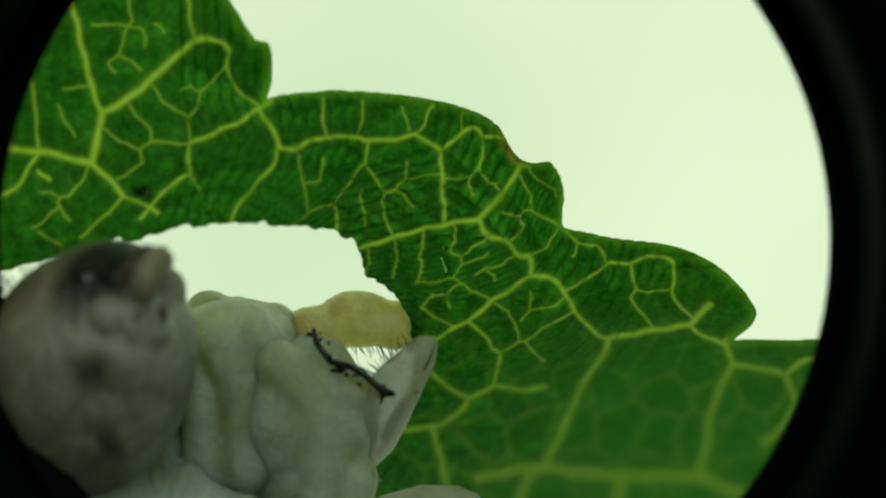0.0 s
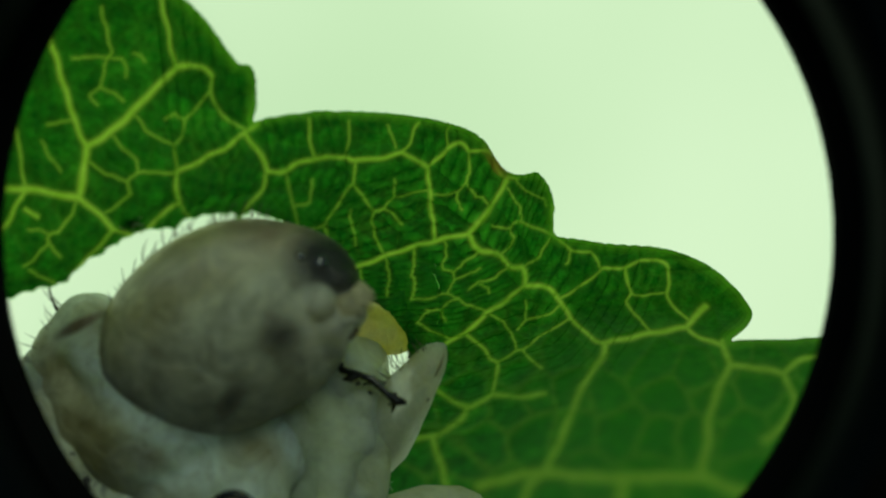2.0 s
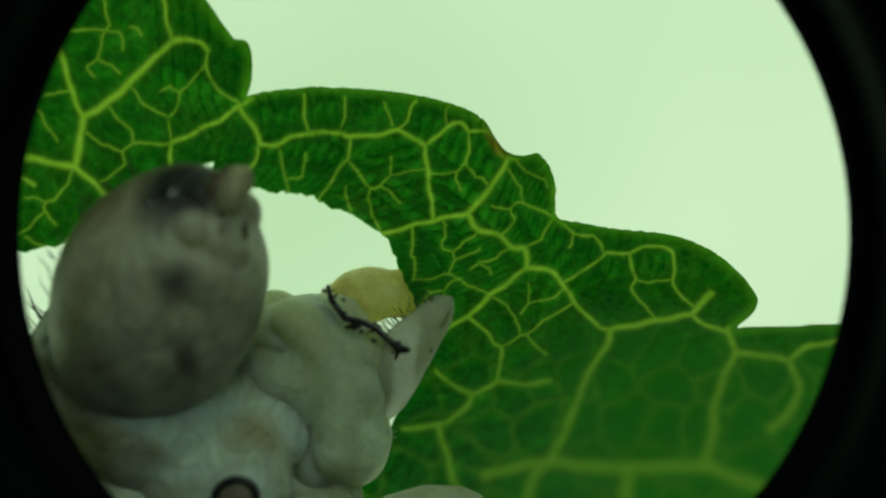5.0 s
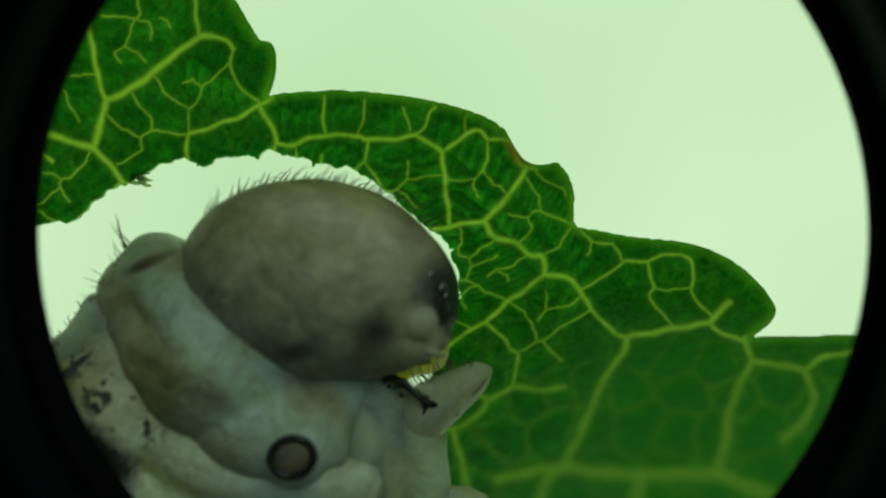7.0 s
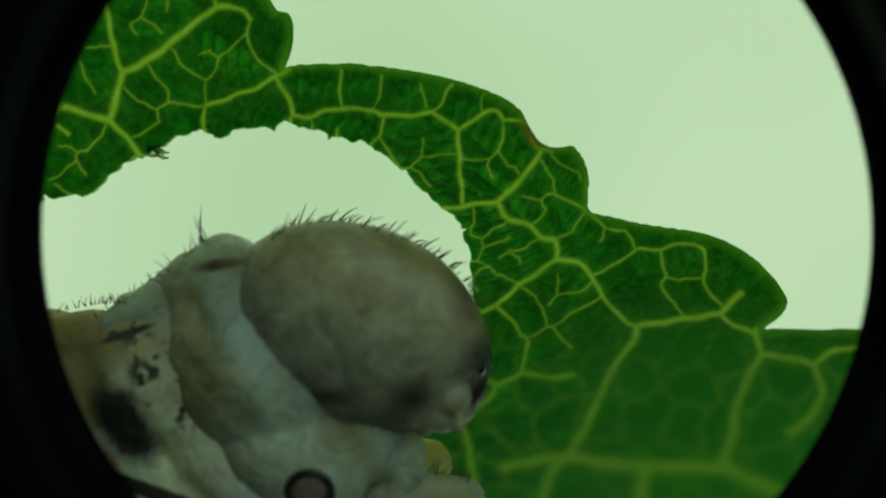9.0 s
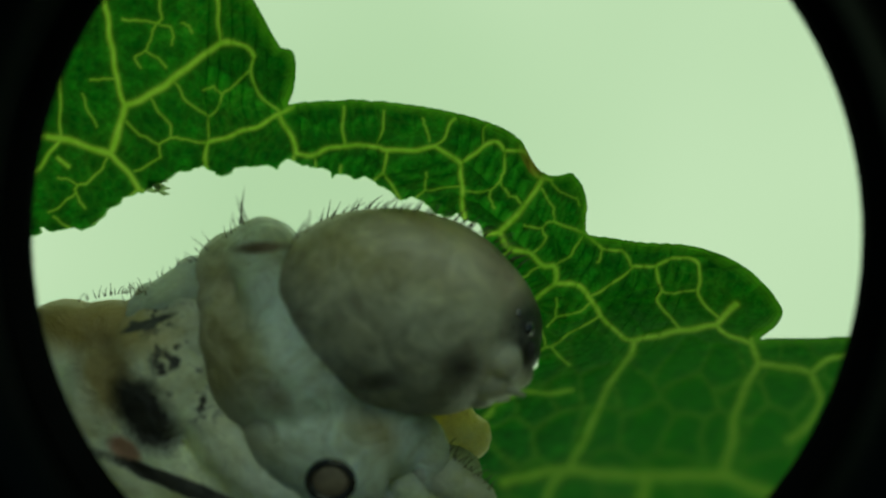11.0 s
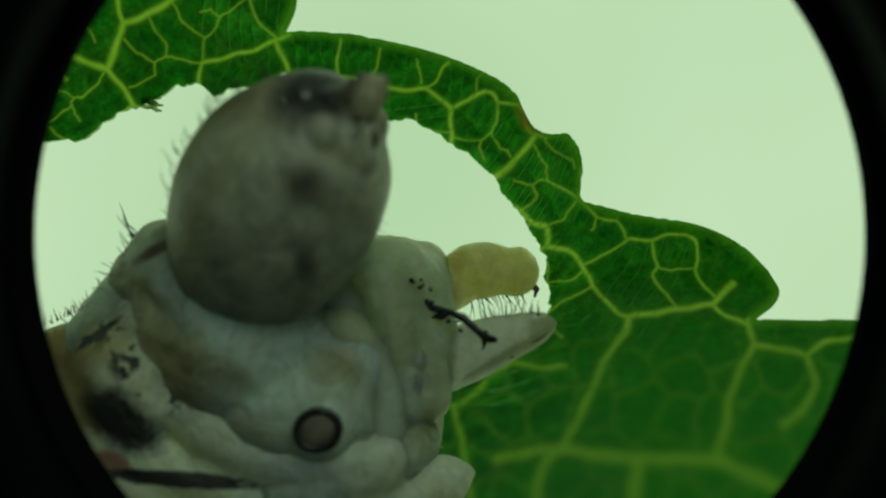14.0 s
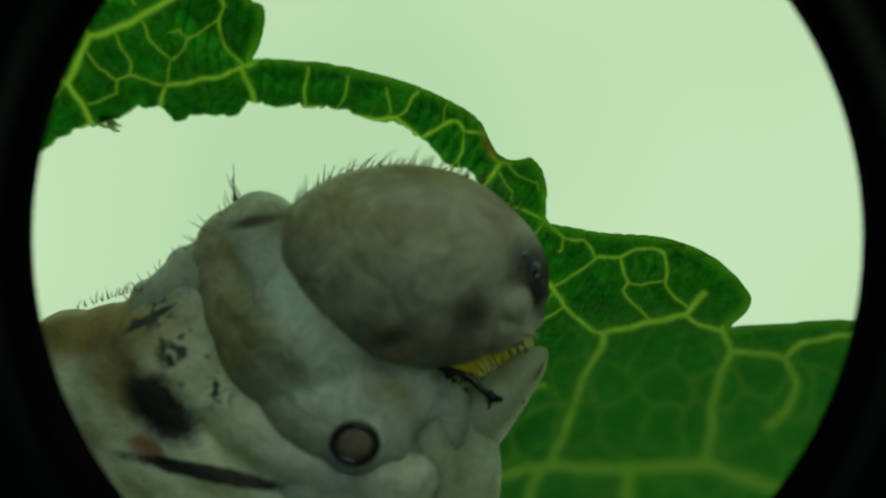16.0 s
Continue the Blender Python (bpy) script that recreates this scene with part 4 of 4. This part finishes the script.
def build_back_fold(cat):
    """The loose skin of the back that stretches between the hood and the trunk; its own x along it."""
    rng = random.Random(19)
    gauge(0.945)
    bm = bmesh.new()
    ball(bm, 0, 82, -10, 165, 84, 84)
    ball(bm, -70, 110, -14, 120, 90, 84)
    ob = part("back_fold", bm, M_SKIN, cat, "loose whitish skin of the back")
    fleshy(ob, 7, 8, 10, 60)
    bm = bmesh.new()
    bristles(bm, rng, 16, lambda s: (-120 + 230 * s, 4 + 14 * abs(2 * s - 1), rng.uniform(-30, 30)), 24, lambda s: 100, 30, 1.4)
    part("bristles", bm, M_HAIR, ob)
    return ob


def build_rear_leg(cat):
    gauge(0.97)
    bm = bmesh.new()
    tube(bm, [(-120, 20, 0), (-60, 4, 10), (0, -6, 16), (60, 0, 14), (90, 8, 8), (100, 12, 4)], [48, 48, 42, 32, 18, 4], 18)
    ob = part("rear_leg", bm, M_CLEAR, cat, "whitish second leg holding the leaf")
    return ob


# ---- build ----
backdrop()
tube_ob = viewing_tube()
leaf = tagged(new("leaf"), "dark green veined leaf with a chewed hole, lit through from behind", "leaf")
blades, bits = [], []
for me, along, bite, seat in leaf_pieces():
    ob = mesh_object("leaf_bit" if bite else "blade_strip", me, None, leaf)
    (bits if bite else blades).append((ob, along, bite, seat))
shred = bmesh.new()
gauge(1.0)
shred_rng = random.Random(21)
for _ in range(9):
    x0, y0 = shred_rng.uniform(-16, 8), shred_rng.uniform(-10, 10)
    a = shred_rng.uniform(-0.5, 0.9)
    tube(shred, [(x0, y0, -4), (x0 + 12 * math.cos(a), y0 + 10 * math.sin(a), -2), (x0 + 26 * math.cos(a), y0 + 12 * math.sin(a), 4)], [5, 4, 1.2], 6)
shred_ob = part("torn_shred", shred, M_REAR, leaf, "torn yellowish shred on the chewed rim")
blades.append((shred_ob, 0.0, 0, (242, 316)))
cat = tagged(new("caterpillar"), "whitish caterpillar with grey head chewing the leaf", "caterpillar")
head_ob = build_head(cat)
neck_ob = build_prothorax(cat)
trunk_ob = build_trunk(cat)
breast_ob = build_breast(cat)
joint_ob = build_joint(cat)
shoulder_ob = build_shoulder(cat)
near_ob = build_near_leg(cat)
far_ob = build_far_leg(cat)
rear_ob = build_rear_leg(cat)
fold_ob = build_back_fold(cat)


def between(rows, t):
    """A row at t, straight between its neighbours."""
    a = max((r for r in rows if r[0] <= t), key=lambda r: r[0])
    b = min((r for r in rows if r[0] >= t), key=lambda r: r[0])
    f = 0 if a[0] == b[0] else (t - a[0]) / (b[0] - a[0])
    return [p + (q - p) * f for p, q in zip(a, b)]


def glide(rows, t):
    """A row at t on a smooth line through the rows."""
    i = max(k for k in range(len(rows) - 1) if rows[k][0] <= t)
    a, b = rows[i], rows[i + 1]
    p, q = rows[max(i - 1, 0)], rows[min(i + 2, len(rows) - 1)]
    h = b[0] - a[0]
    f = (t - a[0]) / h
    out = [t]
    for k in range(1, len(a)):
        ma = (b[k] - p[k]) / (b[0] - p[0]) * h
        mb = (q[k] - a[k]) / (q[0] - a[0]) * h
        out.append((1 + 2 * f) * (1 - f) ** 2 * a[k] + f * (1 - f) ** 2 * ma + f * f * (3 - 2 * f) * b[k] - f * f * (1 - f) * mb)
    return out


def motions():
    tube_rows = [(0, 734, 426), (1, 738, 424), (2.5, 741, 414), (4, 753, 414), (6.3, 791, 412), (7, 802, 409), (7.5, 808, 409), (8.7, 809, 410), (10.8, 792, 414),
                 (11.5, 790, 415), (12.5, 792, 415), (14, 796, 416), (16, 792, 420)]
    walk(tube_ob, [(t, put(x, y, TUBE_D)) for t, x, y in tube_rows])
    # leaf parts: seconds, plan x and y of the seat, depth, roll, yaw
    rows_a = [
        (0, 325, 196, 131, 3.2, 0.0), (0.5, 348, 254, 110, 4.2, 0.0), (1, 335, 206, 107, 6.0, 0.0), (1.5, 312, 211, 125, 5.8, 0.0),
        (2, 299, 247, 160, 6.5, 0.0), (2.5, 286, 290, 161, 5.5, 0.0), (3, 284, 245, 164, 6.5, 0.0), (3.5, 284, 268, 158, 5.5, 0.0),
        (4, 288, 253, 139, 6.5, 0.0), (6.3, 292, 130, 38, 3.7, 0.0), (6.5, 296, 155, 36, 1.8, 0.0), (7, 326, 182, 4, -0.0, 0.0),
        (7.5, 320, 202, -9, -0.4, 0.0), (8, 310, 210, -7, -0.6, 0.0), (8.5, 348, 135, 17, 0.6, 0.0), (10.8, 365, 165, 54, -1.4, 0.0),
        (11, 362, 195, 63, -1.4, 0.0), (11.5, 324, 125, 61, -1.4, 0.0), (12, 352, 142, 27, -0.8, 0.0), (12.5, 335, 156, 28, -0.8, 0.0),
        (13, 312, 156, 5, -1.0, 0.0), (13.5, 331, 118, 4, -0.4, 0.0), (14, 354, 56, -33, -4.2, 0.0), (14.5, 322, 95, 8, -3.5, 0.0),
        (15, 316, 90, 61, -10.8, 0.0), (15.5, 346, 148, 69, -10.6, 0.0), (16, 296, 93, 92, -9.4, 0.0),
    ]
    rows_m = [
        (0, 621, 226, 88, 2.7, 16.4), (0.5, 638, 268, 74, 6.5, 14.3), (1, 627, 225, 72, 3.6, 13.6), (1.5, 609, 230, 85, 4.0, 15.5),
        (2, 598, 262, 108, 5.0, 19.8), (2.5, 586, 303, 109, 6.6, 19.9), (3, 585, 259, 111, 5.4, 20.1), (3.5, 584, 281, 107, 6.3, 19.5),
        (4, 587, 264, 94, 6.4, 17.1), (6.3, 595, 170, 25, -1.6, 4.4), (6.5, 599, 204, 25, -2.9, 4.2), (7, 624, 224, 2, 0.0, 0.4),
        (7.5, 615, 241, -6, 1.7, -1.1), (8, 607, 252, -5, 0.8, -0.8), (8.5, 645, 182, 12, -1.9, 2.0), (10.8, 660, 213, 37, -0.5, 6.6),
        (11, 657, 242, 42, -0.4, 7.8), (11.5, 623, 176, 41, -1.0, 7.3), (12, 648, 189, 18, -1.0, 3.2), (12.5, 633, 203, 19, -0.4, 3.3),
        (13, 611, 204, 4, -0.8, 0.6), (13.5, 629, 168, 3, -2.4, 0.5), (14, 647, 129, -22, -7.0, -3.8), (14.5, 618, 157, 6, -3.6, 1.0),
        (15, 609, 168, 41, -3.0, 7.5), (15.5, 622, 212, 47, 0.0, 9.5), (16, 589, 179, 62, -6.4, 11.5),
    ]
    rows_n = [
        (0, 969, 365, 39, -2.2, 0.0), (0.5, 979, 385, 33, -1.0, 0.0), (1, 971, 359, 32, -2.3, 0.0), (1.5, 960, 363, 38, -1.6, 0.0),
        (2, 952, 383, 48, 0.9, 0.0), (2.5, 943, 408, 48, 2.7, 0.0), (3, 943, 379, 49, 1.1, 0.0), (3.5, 945, 391, 47, 3.3, 0.0),
        (4, 948, 374, 42, 3.0, 0.0), (6.3, 962, 327, 11, -1.5, 0.0), (6.5, 968, 363, 11, -0.8, 0.0), (7, 986, 364, 1, -0.0, 0.0),
        (7.5, 979, 369, -3, 1.6, 0.0), (8, 973, 381, -2, 2.3, 0.0), (8.5, 1006, 336, 5, -1.2, 0.0), (10.8, 1014, 361, 16, -2.2, 0.0),
        (11, 1010, 382, 19, -0.6, 0.0), (11.5, 984, 329, 18, -1.5, 0.0), (12, 1005, 341, 8, -2.3, 0.0), (12.5, 993, 350, 8, -1.4, 0.0),
        (13, 976, 350, 2, -0.4, 0.0), (13.5, 990, 326, 1, -1.7, 0.0), (14, 1000, 313, -10, -4.8, 0.0), (14.5, 976, 322, 3, -2.6, 0.0),
        (15, 964, 332, 18, -1.7, 0.0), (15.5, 955, 347, 21, 1.2, 0.0), (16, 938, 354, 28, -1.6, 0.0),
    ]
    rows_r = [
        (0, 1131, 567, 0, -1.0, 0.0), (0.5, 1137, 577, 0, -0.5, 0.0), (1, 1131, 561, 0, -1.4, 0.0), (1.5, 1125, 563, 0, -0.9, 0.0),
        (2, 1124, 574, 0, 0.7, 0.0), (2.5, 1115, 588, 0, 2.3, 0.0), (3, 1117, 573, 0, 1.2, 0.0), (3.5, 1126, 574, 0, 2.5, 0.0),
        (4, 1128, 562, 0, 1.9, 0.0), (6.3, 1143, 544, 0, -0.1, 0.0), (6.5, 1148, 563, 0, 0.5, 0.0), (7, 1166, 565, 0, -0.0, 0.0),
        (7.5, 1162, 564, 0, 1.0, 0.0), (8, 1158, 573, 0, 1.2, 0.0), (8.5, 1184, 547, 0, -1.0, 0.0), (10.8, 1180, 559, 0, -1.1, 0.0),
        (11, 1178, 569, 0, 0.1, 0.0), (11.5, 1163, 537, 0, -0.2, 0.0), (12, 1172, 542, 0, -1.0, 0.0), (12.5, 1166, 551, 0, -0.0, 0.0),
        (13, 1155, 551, 0, 0.4, 0.0), (13.5, 1169, 534, 0, -0.3, 0.0), (14, 1172, 529, 0, -1.3, 0.0), (14.5, 1153, 535, 0, -0.2, 0.0),
        (15, 1143, 539, 0, 0.3, 0.0), (15.5, 1137, 544, 0, 1.4, 0.0), (16, 1123, 555, 0, 2.7, 0.0),
    ]
    fields = (rows_a, rows_m, rows_n, rows_r)
    hubs = [place(*SEATS[k]) for k in "AMNR"]

    def leaf_pose(t, along, seat):
        """The pose at t of the bit of leaf with that seat, blended from the two stiff fields beside it."""
        k = min(int(along), 2)
        w = min(max(along - k, 0.0), 1.0)
        here = place(*seat)
        spots, turns = [], []
        for f in (k, k + 1):
            _, x, y, d, roll, yaw = glide(fields[f], t)
            m = put(x, y, d, roll, yaw)
            spots.append(m @ (here - hubs[f]))
            turns.append((roll, yaw))
        p = spots[0].lerp(spots[1], w)
        roll, yaw = (a + (b - a) * w for a, b in zip(*turns))
        return pose(p.x, p.y, p.z, 0, -roll, yaw)
    times = sorted({r[0] for r in rows_a} | {k / 4 for k in range(65) if min(abs(k / 4 - r[0]) for r in rows_a) > 0.06})
    for ob, along, bite, seat in blades:
        walk(ob, [(t, leaf_pose(t, along, seat)) for t in times])
    # head: seconds, plan x and y of its middle, roll, share of its turn towards the viewer
    head_rows = [
        (0, 148, 641, 71, 1), (0.5, 192, 640, 69, 1), (0.7, 212, 628, 69, 1), (1, 255, 592, 66, 0.85), (1.2, 264, 588, 61, 0.75), (1.5, 316, 552, 52, 0.6), (2, 402, 567, 30, 0.35), (2.5, 404, 594, 14, 0.15),
        (2.8, 460, 588, 5, 0), (3, 508, 578, 0, 0), (3.1, 390, 575, 40, 0.4), (3.2, 258, 620, 75, 0.8), (3.3, 228, 632, 80, 1), (3.5, 216, 642, 82, 1), (4, 259, 592, 80, 1), (4.2, 264, 588, 80, 1), (4.8, 264, 545, 75, 0.9), (5.3, 305, 462, 56, 0.6), (5.8, 370, 430, 30, 0.3), (6.3, 440, 425, 8, 0.05), (6.5, 503, 450, 2, 0), (6.8, 535, 458, -1, 0),
        (7, 568, 490, -6, 0), (7.5, 614, 550, -20, -0.4), (8, 612, 594, -32, -0.6), (8.2, 596, 607, -38, -0.7), (8.5, 598, 640, -48, -0.7), (8.7, 610, 603, -32, -0.5), (9.6, 690, 560, -15, 0), (10.8, 682, 512, -8, 0), (11, 718, 543, -10, 0), (11.2, 700, 582, -18, 0), (11.3, 660, 570, -12, 0.05),
        (11.5, 548, 468, 29, 0.33), (11.7, 515, 458, 42, 0.45), (12, 595, 430, 20, 0.2), (12.5, 682, 460, 8, 0), (13, 745, 497, -3, 0), (13.1, 710, 530, -12, 0), (13.2, 592, 462, 20, 0.2), (13.3, 472, 450, 50, 0.5), (13.5, 410, 442, 67, 1), (14, 484, 342, 64, 0.8),
        (14.5, 536, 366, 52, 0.6), (15, 609, 374, 29, 0.3), (15.5, 688, 417, 8, 0.1), (16, 727, 463, -4, 0)]

    def head_pose(r):
        t, x, y, roll, k = r
        m = put(x, y + 12 * k, 100 + 100 * k, roll)
        return m @ pose(0, 0, 0, 0, 0, -28 * k) @ pose(0, 0, 0, -12 * k, 0, 0)
    walk(head_ob, [(r[0], head_pose(r)) for r in head_rows])
    # the mouth parts stretch out when the face turns up to the rim, and draw in as the head swings back
    for ob in MOUTH:
        walk(ob, [(t, pose((26 - 70 * (1 - min(max(1.4 * k, 0), 1))) * U, 0, 26 * U * (1 - min(max(1.4 * k, 0), 1)))) for t, x, y, roll, k in head_rows])
    # first segment: seconds, plan place of the breathing hole, roll of the segment, roll of the trunk behind
    body_rows = [
        (0, 300, 1060, 24, 12), (0.5, 330, 1055, 24, 12), (1, 345, 1010, 24, 12), (1.5, 362, 940, 22, 12), (2, 410, 908, 18, 12), (2.5, 405, 898, 18, 12), (3, 415, 920, 14, 10),
        (3.5, 345, 1060, 25, 12), (4, 375, 1000, 25, 12), (4.2, 378, 990, 25, 12), (5.3, 430, 835, 24, 12), (6.3, 465, 762, 23, 12), (6.5, 508, 790, 16, 12), (7, 517, 810, 15, 11.5), (7.5, 545, 860, 6, 6), (8, 550, 875, 3, -5),
        (8.5, 535, 885, 1, -8), (8.7, 540, 880, 0, -8), (10.8, 572, 850, -1, -8), (11, 585, 852, -5, -8), (11.5, 550, 832, 11, -1), (12, 567, 808, 6, -1), (12.5, 568, 797, 0, 0),
        (13, 577, 797, -8, -7), (13.5, 525, 815, 24, 12.5), (14, 562, 762, 20, 9), (14.5, 580, 762, 19, 10), (15, 612, 770, 13, 7), (15.5, 618, 765, 6, 5), (16, 628, 785, 2, 1.5)]
    walk(neck_ob, [(t, put(x, y, 205, a)) for t, x, y, a, b in body_rows])
    walk(trunk_ob, [(t, put(x, y, 186, b)) for t, x, y, a, b in body_rows])
    # the skin of the back spans from the hood to the trunk
    fold_rows = []
    for t, x, y, a, b in body_rows:
        hood = put(x, y, 205, a) @ Vector((-228 * 0.93 * U, 130 * U, 418 * 0.93 * U))
        back = put(x, y, 186, b) @ Vector((-440 * 0.944 * U, 140 * U, 262 * 0.944 * U))
        mid, way = (hood + back) / 2, hood - back
        fold_rows.append((t, pose(mid.x, mid.y, mid.z, 0, -math.degrees(math.atan2(way.z, way.x)), 0)))
    walk(fold_ob, fold_rows)
    # near leg: seconds, plan place of its dark joint, place of its tip
    leg_rows = [
        (0, 680, 695, 765, 610), (0.5, 690, 705, 800, 600), (1, 695, 690, 790, 580), (1.5, 695, 690, 785, 600), (2, 700, 710, 785, 620), (2.5, 665, 745, 770, 640), (3, 695, 785, 800, 720),
        (3.5, 695, 720, 845, 690), (4, 710, 655, 805, 570), (6.3, 700, 610, 795, 530), (6.5, 750, 685, 880, 650), (7, 755, 715, 870, 660), (7.5, 735, 830, 850, 800), (8, 722, 850, 840, 830),
        (8.5, 720, 880, 840, 870), (10.8, 770, 825, 830, 865), (11, 768, 835, 830, 875), (11.5, 768, 805, 835, 830), (12, 772, 798, 840, 825), (12.5, 768, 800, 835, 830), (13, 765, 808, 830, 840),
        (13.5, 805, 730, 900, 720), (14, 860, 600, 1000, 575), (14.5, 890, 635, 990, 600), (15, 890, 655, 985, 605), (15.5, 885, 680, 980, 610), (16, 870, 705, 965, 630)]
    walk(near_ob, [(t, put(x, y, 115, math.degrees(math.atan2(y - b, a - x)))) for t, x, y, a, b in leg_rows])
    tuck = [(0, 115), (7, 115), (7.5, 50), (13.5, 50), (14, 115), (16, 115)]
    walk(joint_ob, [(t, put(x, y, between(tuck, t)[1], 0)) for t, x, y, a, b in leg_rows])
    # the underside lags behind the leg when that reaches far out
    lag = [(0, 0, 0), (13.2, 0, 0), (13.5, -5, 5), (14, -70, 35), (14.5, -80, 35), (15, -75, 30), (16, -65, 20)]
    breast_rows = [(r[0], r[1] + between(lag, r[0])[1], r[2] + between(lag, r[0])[2]) for r in leg_rows]
    walk(breast_ob, [(t, put(x, y, 115, 0)) for t, x, y in breast_rows])
    walk(rear_ob, [(t, put(0.2 * x + 620, 902 + 0.35 * max(0, x - 755), 40, 12)) for t, x, y, a, b in leg_rows])
    shoulder_rows = [
        (0, 398, 532), (0.5, 425, 512), (1, 460, 497), (1.5, 510, 500), (2, 560, 590), (2.5, 560, 680), (3, 600, 760), (3.5, 444, 534), (4, 465, 500), (4.2, 475, 495), (5.3, 530, 545),
        (6.3, 600, 590), (6.5, 650, 640), (7, 660, 690), (7.5, 680, 790), (8, 680, 830), (8.5, 640, 860), (10.8, 720, 760), (11, 730, 790), (11.5, 680, 640), (12, 700, 650), (12.5, 700, 690),
        (13, 720, 740), (13.5, 592, 498), (14, 672, 420), (14.5, 692, 440), (15, 750, 510), (15.5, 760, 590), (16, 750, 660)]
    walk(shoulder_ob, [(t, put(x, y, 75, 0)) for t, x, y in shoulder_rows])
    # far leg: seconds, plan place, roll
    far_rows = [
        (0, 665, 565, 0), (0.5, 675, 570, 0), (1, 675, 555, 0), (1.5, 665, 555, 0), (2, 665, 575, 0), (2.5, 665, 610, 0), (3, 660, 730, 20), (3.5, 660, 565, 30), (4, 670, 525, 10),
        (6.3, 685, 505, 20), (6.5, 695, 580, 0), (7, 720, 620, 20), (7.5, 720, 760, 0), (8, 720, 800, 0), (8.5, 720, 820, 0), (10.8, 800, 735, -30), (11, 805, 750, -30), (11.5, 770, 660, -40),
        (12, 770, 665, -40), (12.5, 770, 670, -40), (13, 760, 720, -30), (13.5, 790, 645, -30), (14, 880, 475, 8), (14.5, 890, 520, -8), (15, 885, 530, -8), (15.5, 880, 560, -5), (16, 870, 610, 10)]
    walk(far_ob, [(t, put(x, y, -30, a)) for t, x, y, a in far_rows])
    # bitten-off bits: on the leaf until the jaws reach them, then swallowed
    for ob, along, bite, seat in bits:
        lo, hi = BITE_SPAN[bite]
        best = None
        for i in range(int(lo * 10), int(hi * 10) + 1):
            t = i / 10
            jaws = head_pose(between(head_rows, t)) @ Vector((205 * U, 0, -40 * U))
            gap = (leaf_pose(t, along, seat).translation - jaws).xz.length
            if best is None or gap < best[0]:
                best = (gap, t)
        when = min(best[1] + (0.3 + min(max((best[1] - 1.2) * 0.5, 0), 0.3) if bite == 1 else 0.15), 2.95 if bite == 1 else 15.85)
        start = head_pose(between(head_rows, when)).inverted() @ leaf_pose(when, along, seat)
        inner = start.copy()
        inner.translation = Vector((0, 15 * U, 0))
        keys = [(t, leaf_pose(t, along, seat)) for t in times if t < when - 0.12] + [(when - 0.1, leaf_pose(when - 0.1, along, seat))]
        keys += [(when + 0.1, head_pose(between(head_rows, min(when + 0.1, 16.0))) @ inner)] if when < 15.9 else []
        keys += [(r[0], head_pose(r) @ inner) for r in head_rows if r[0] > when + 0.12]
        walk(ob, keys)


motions()
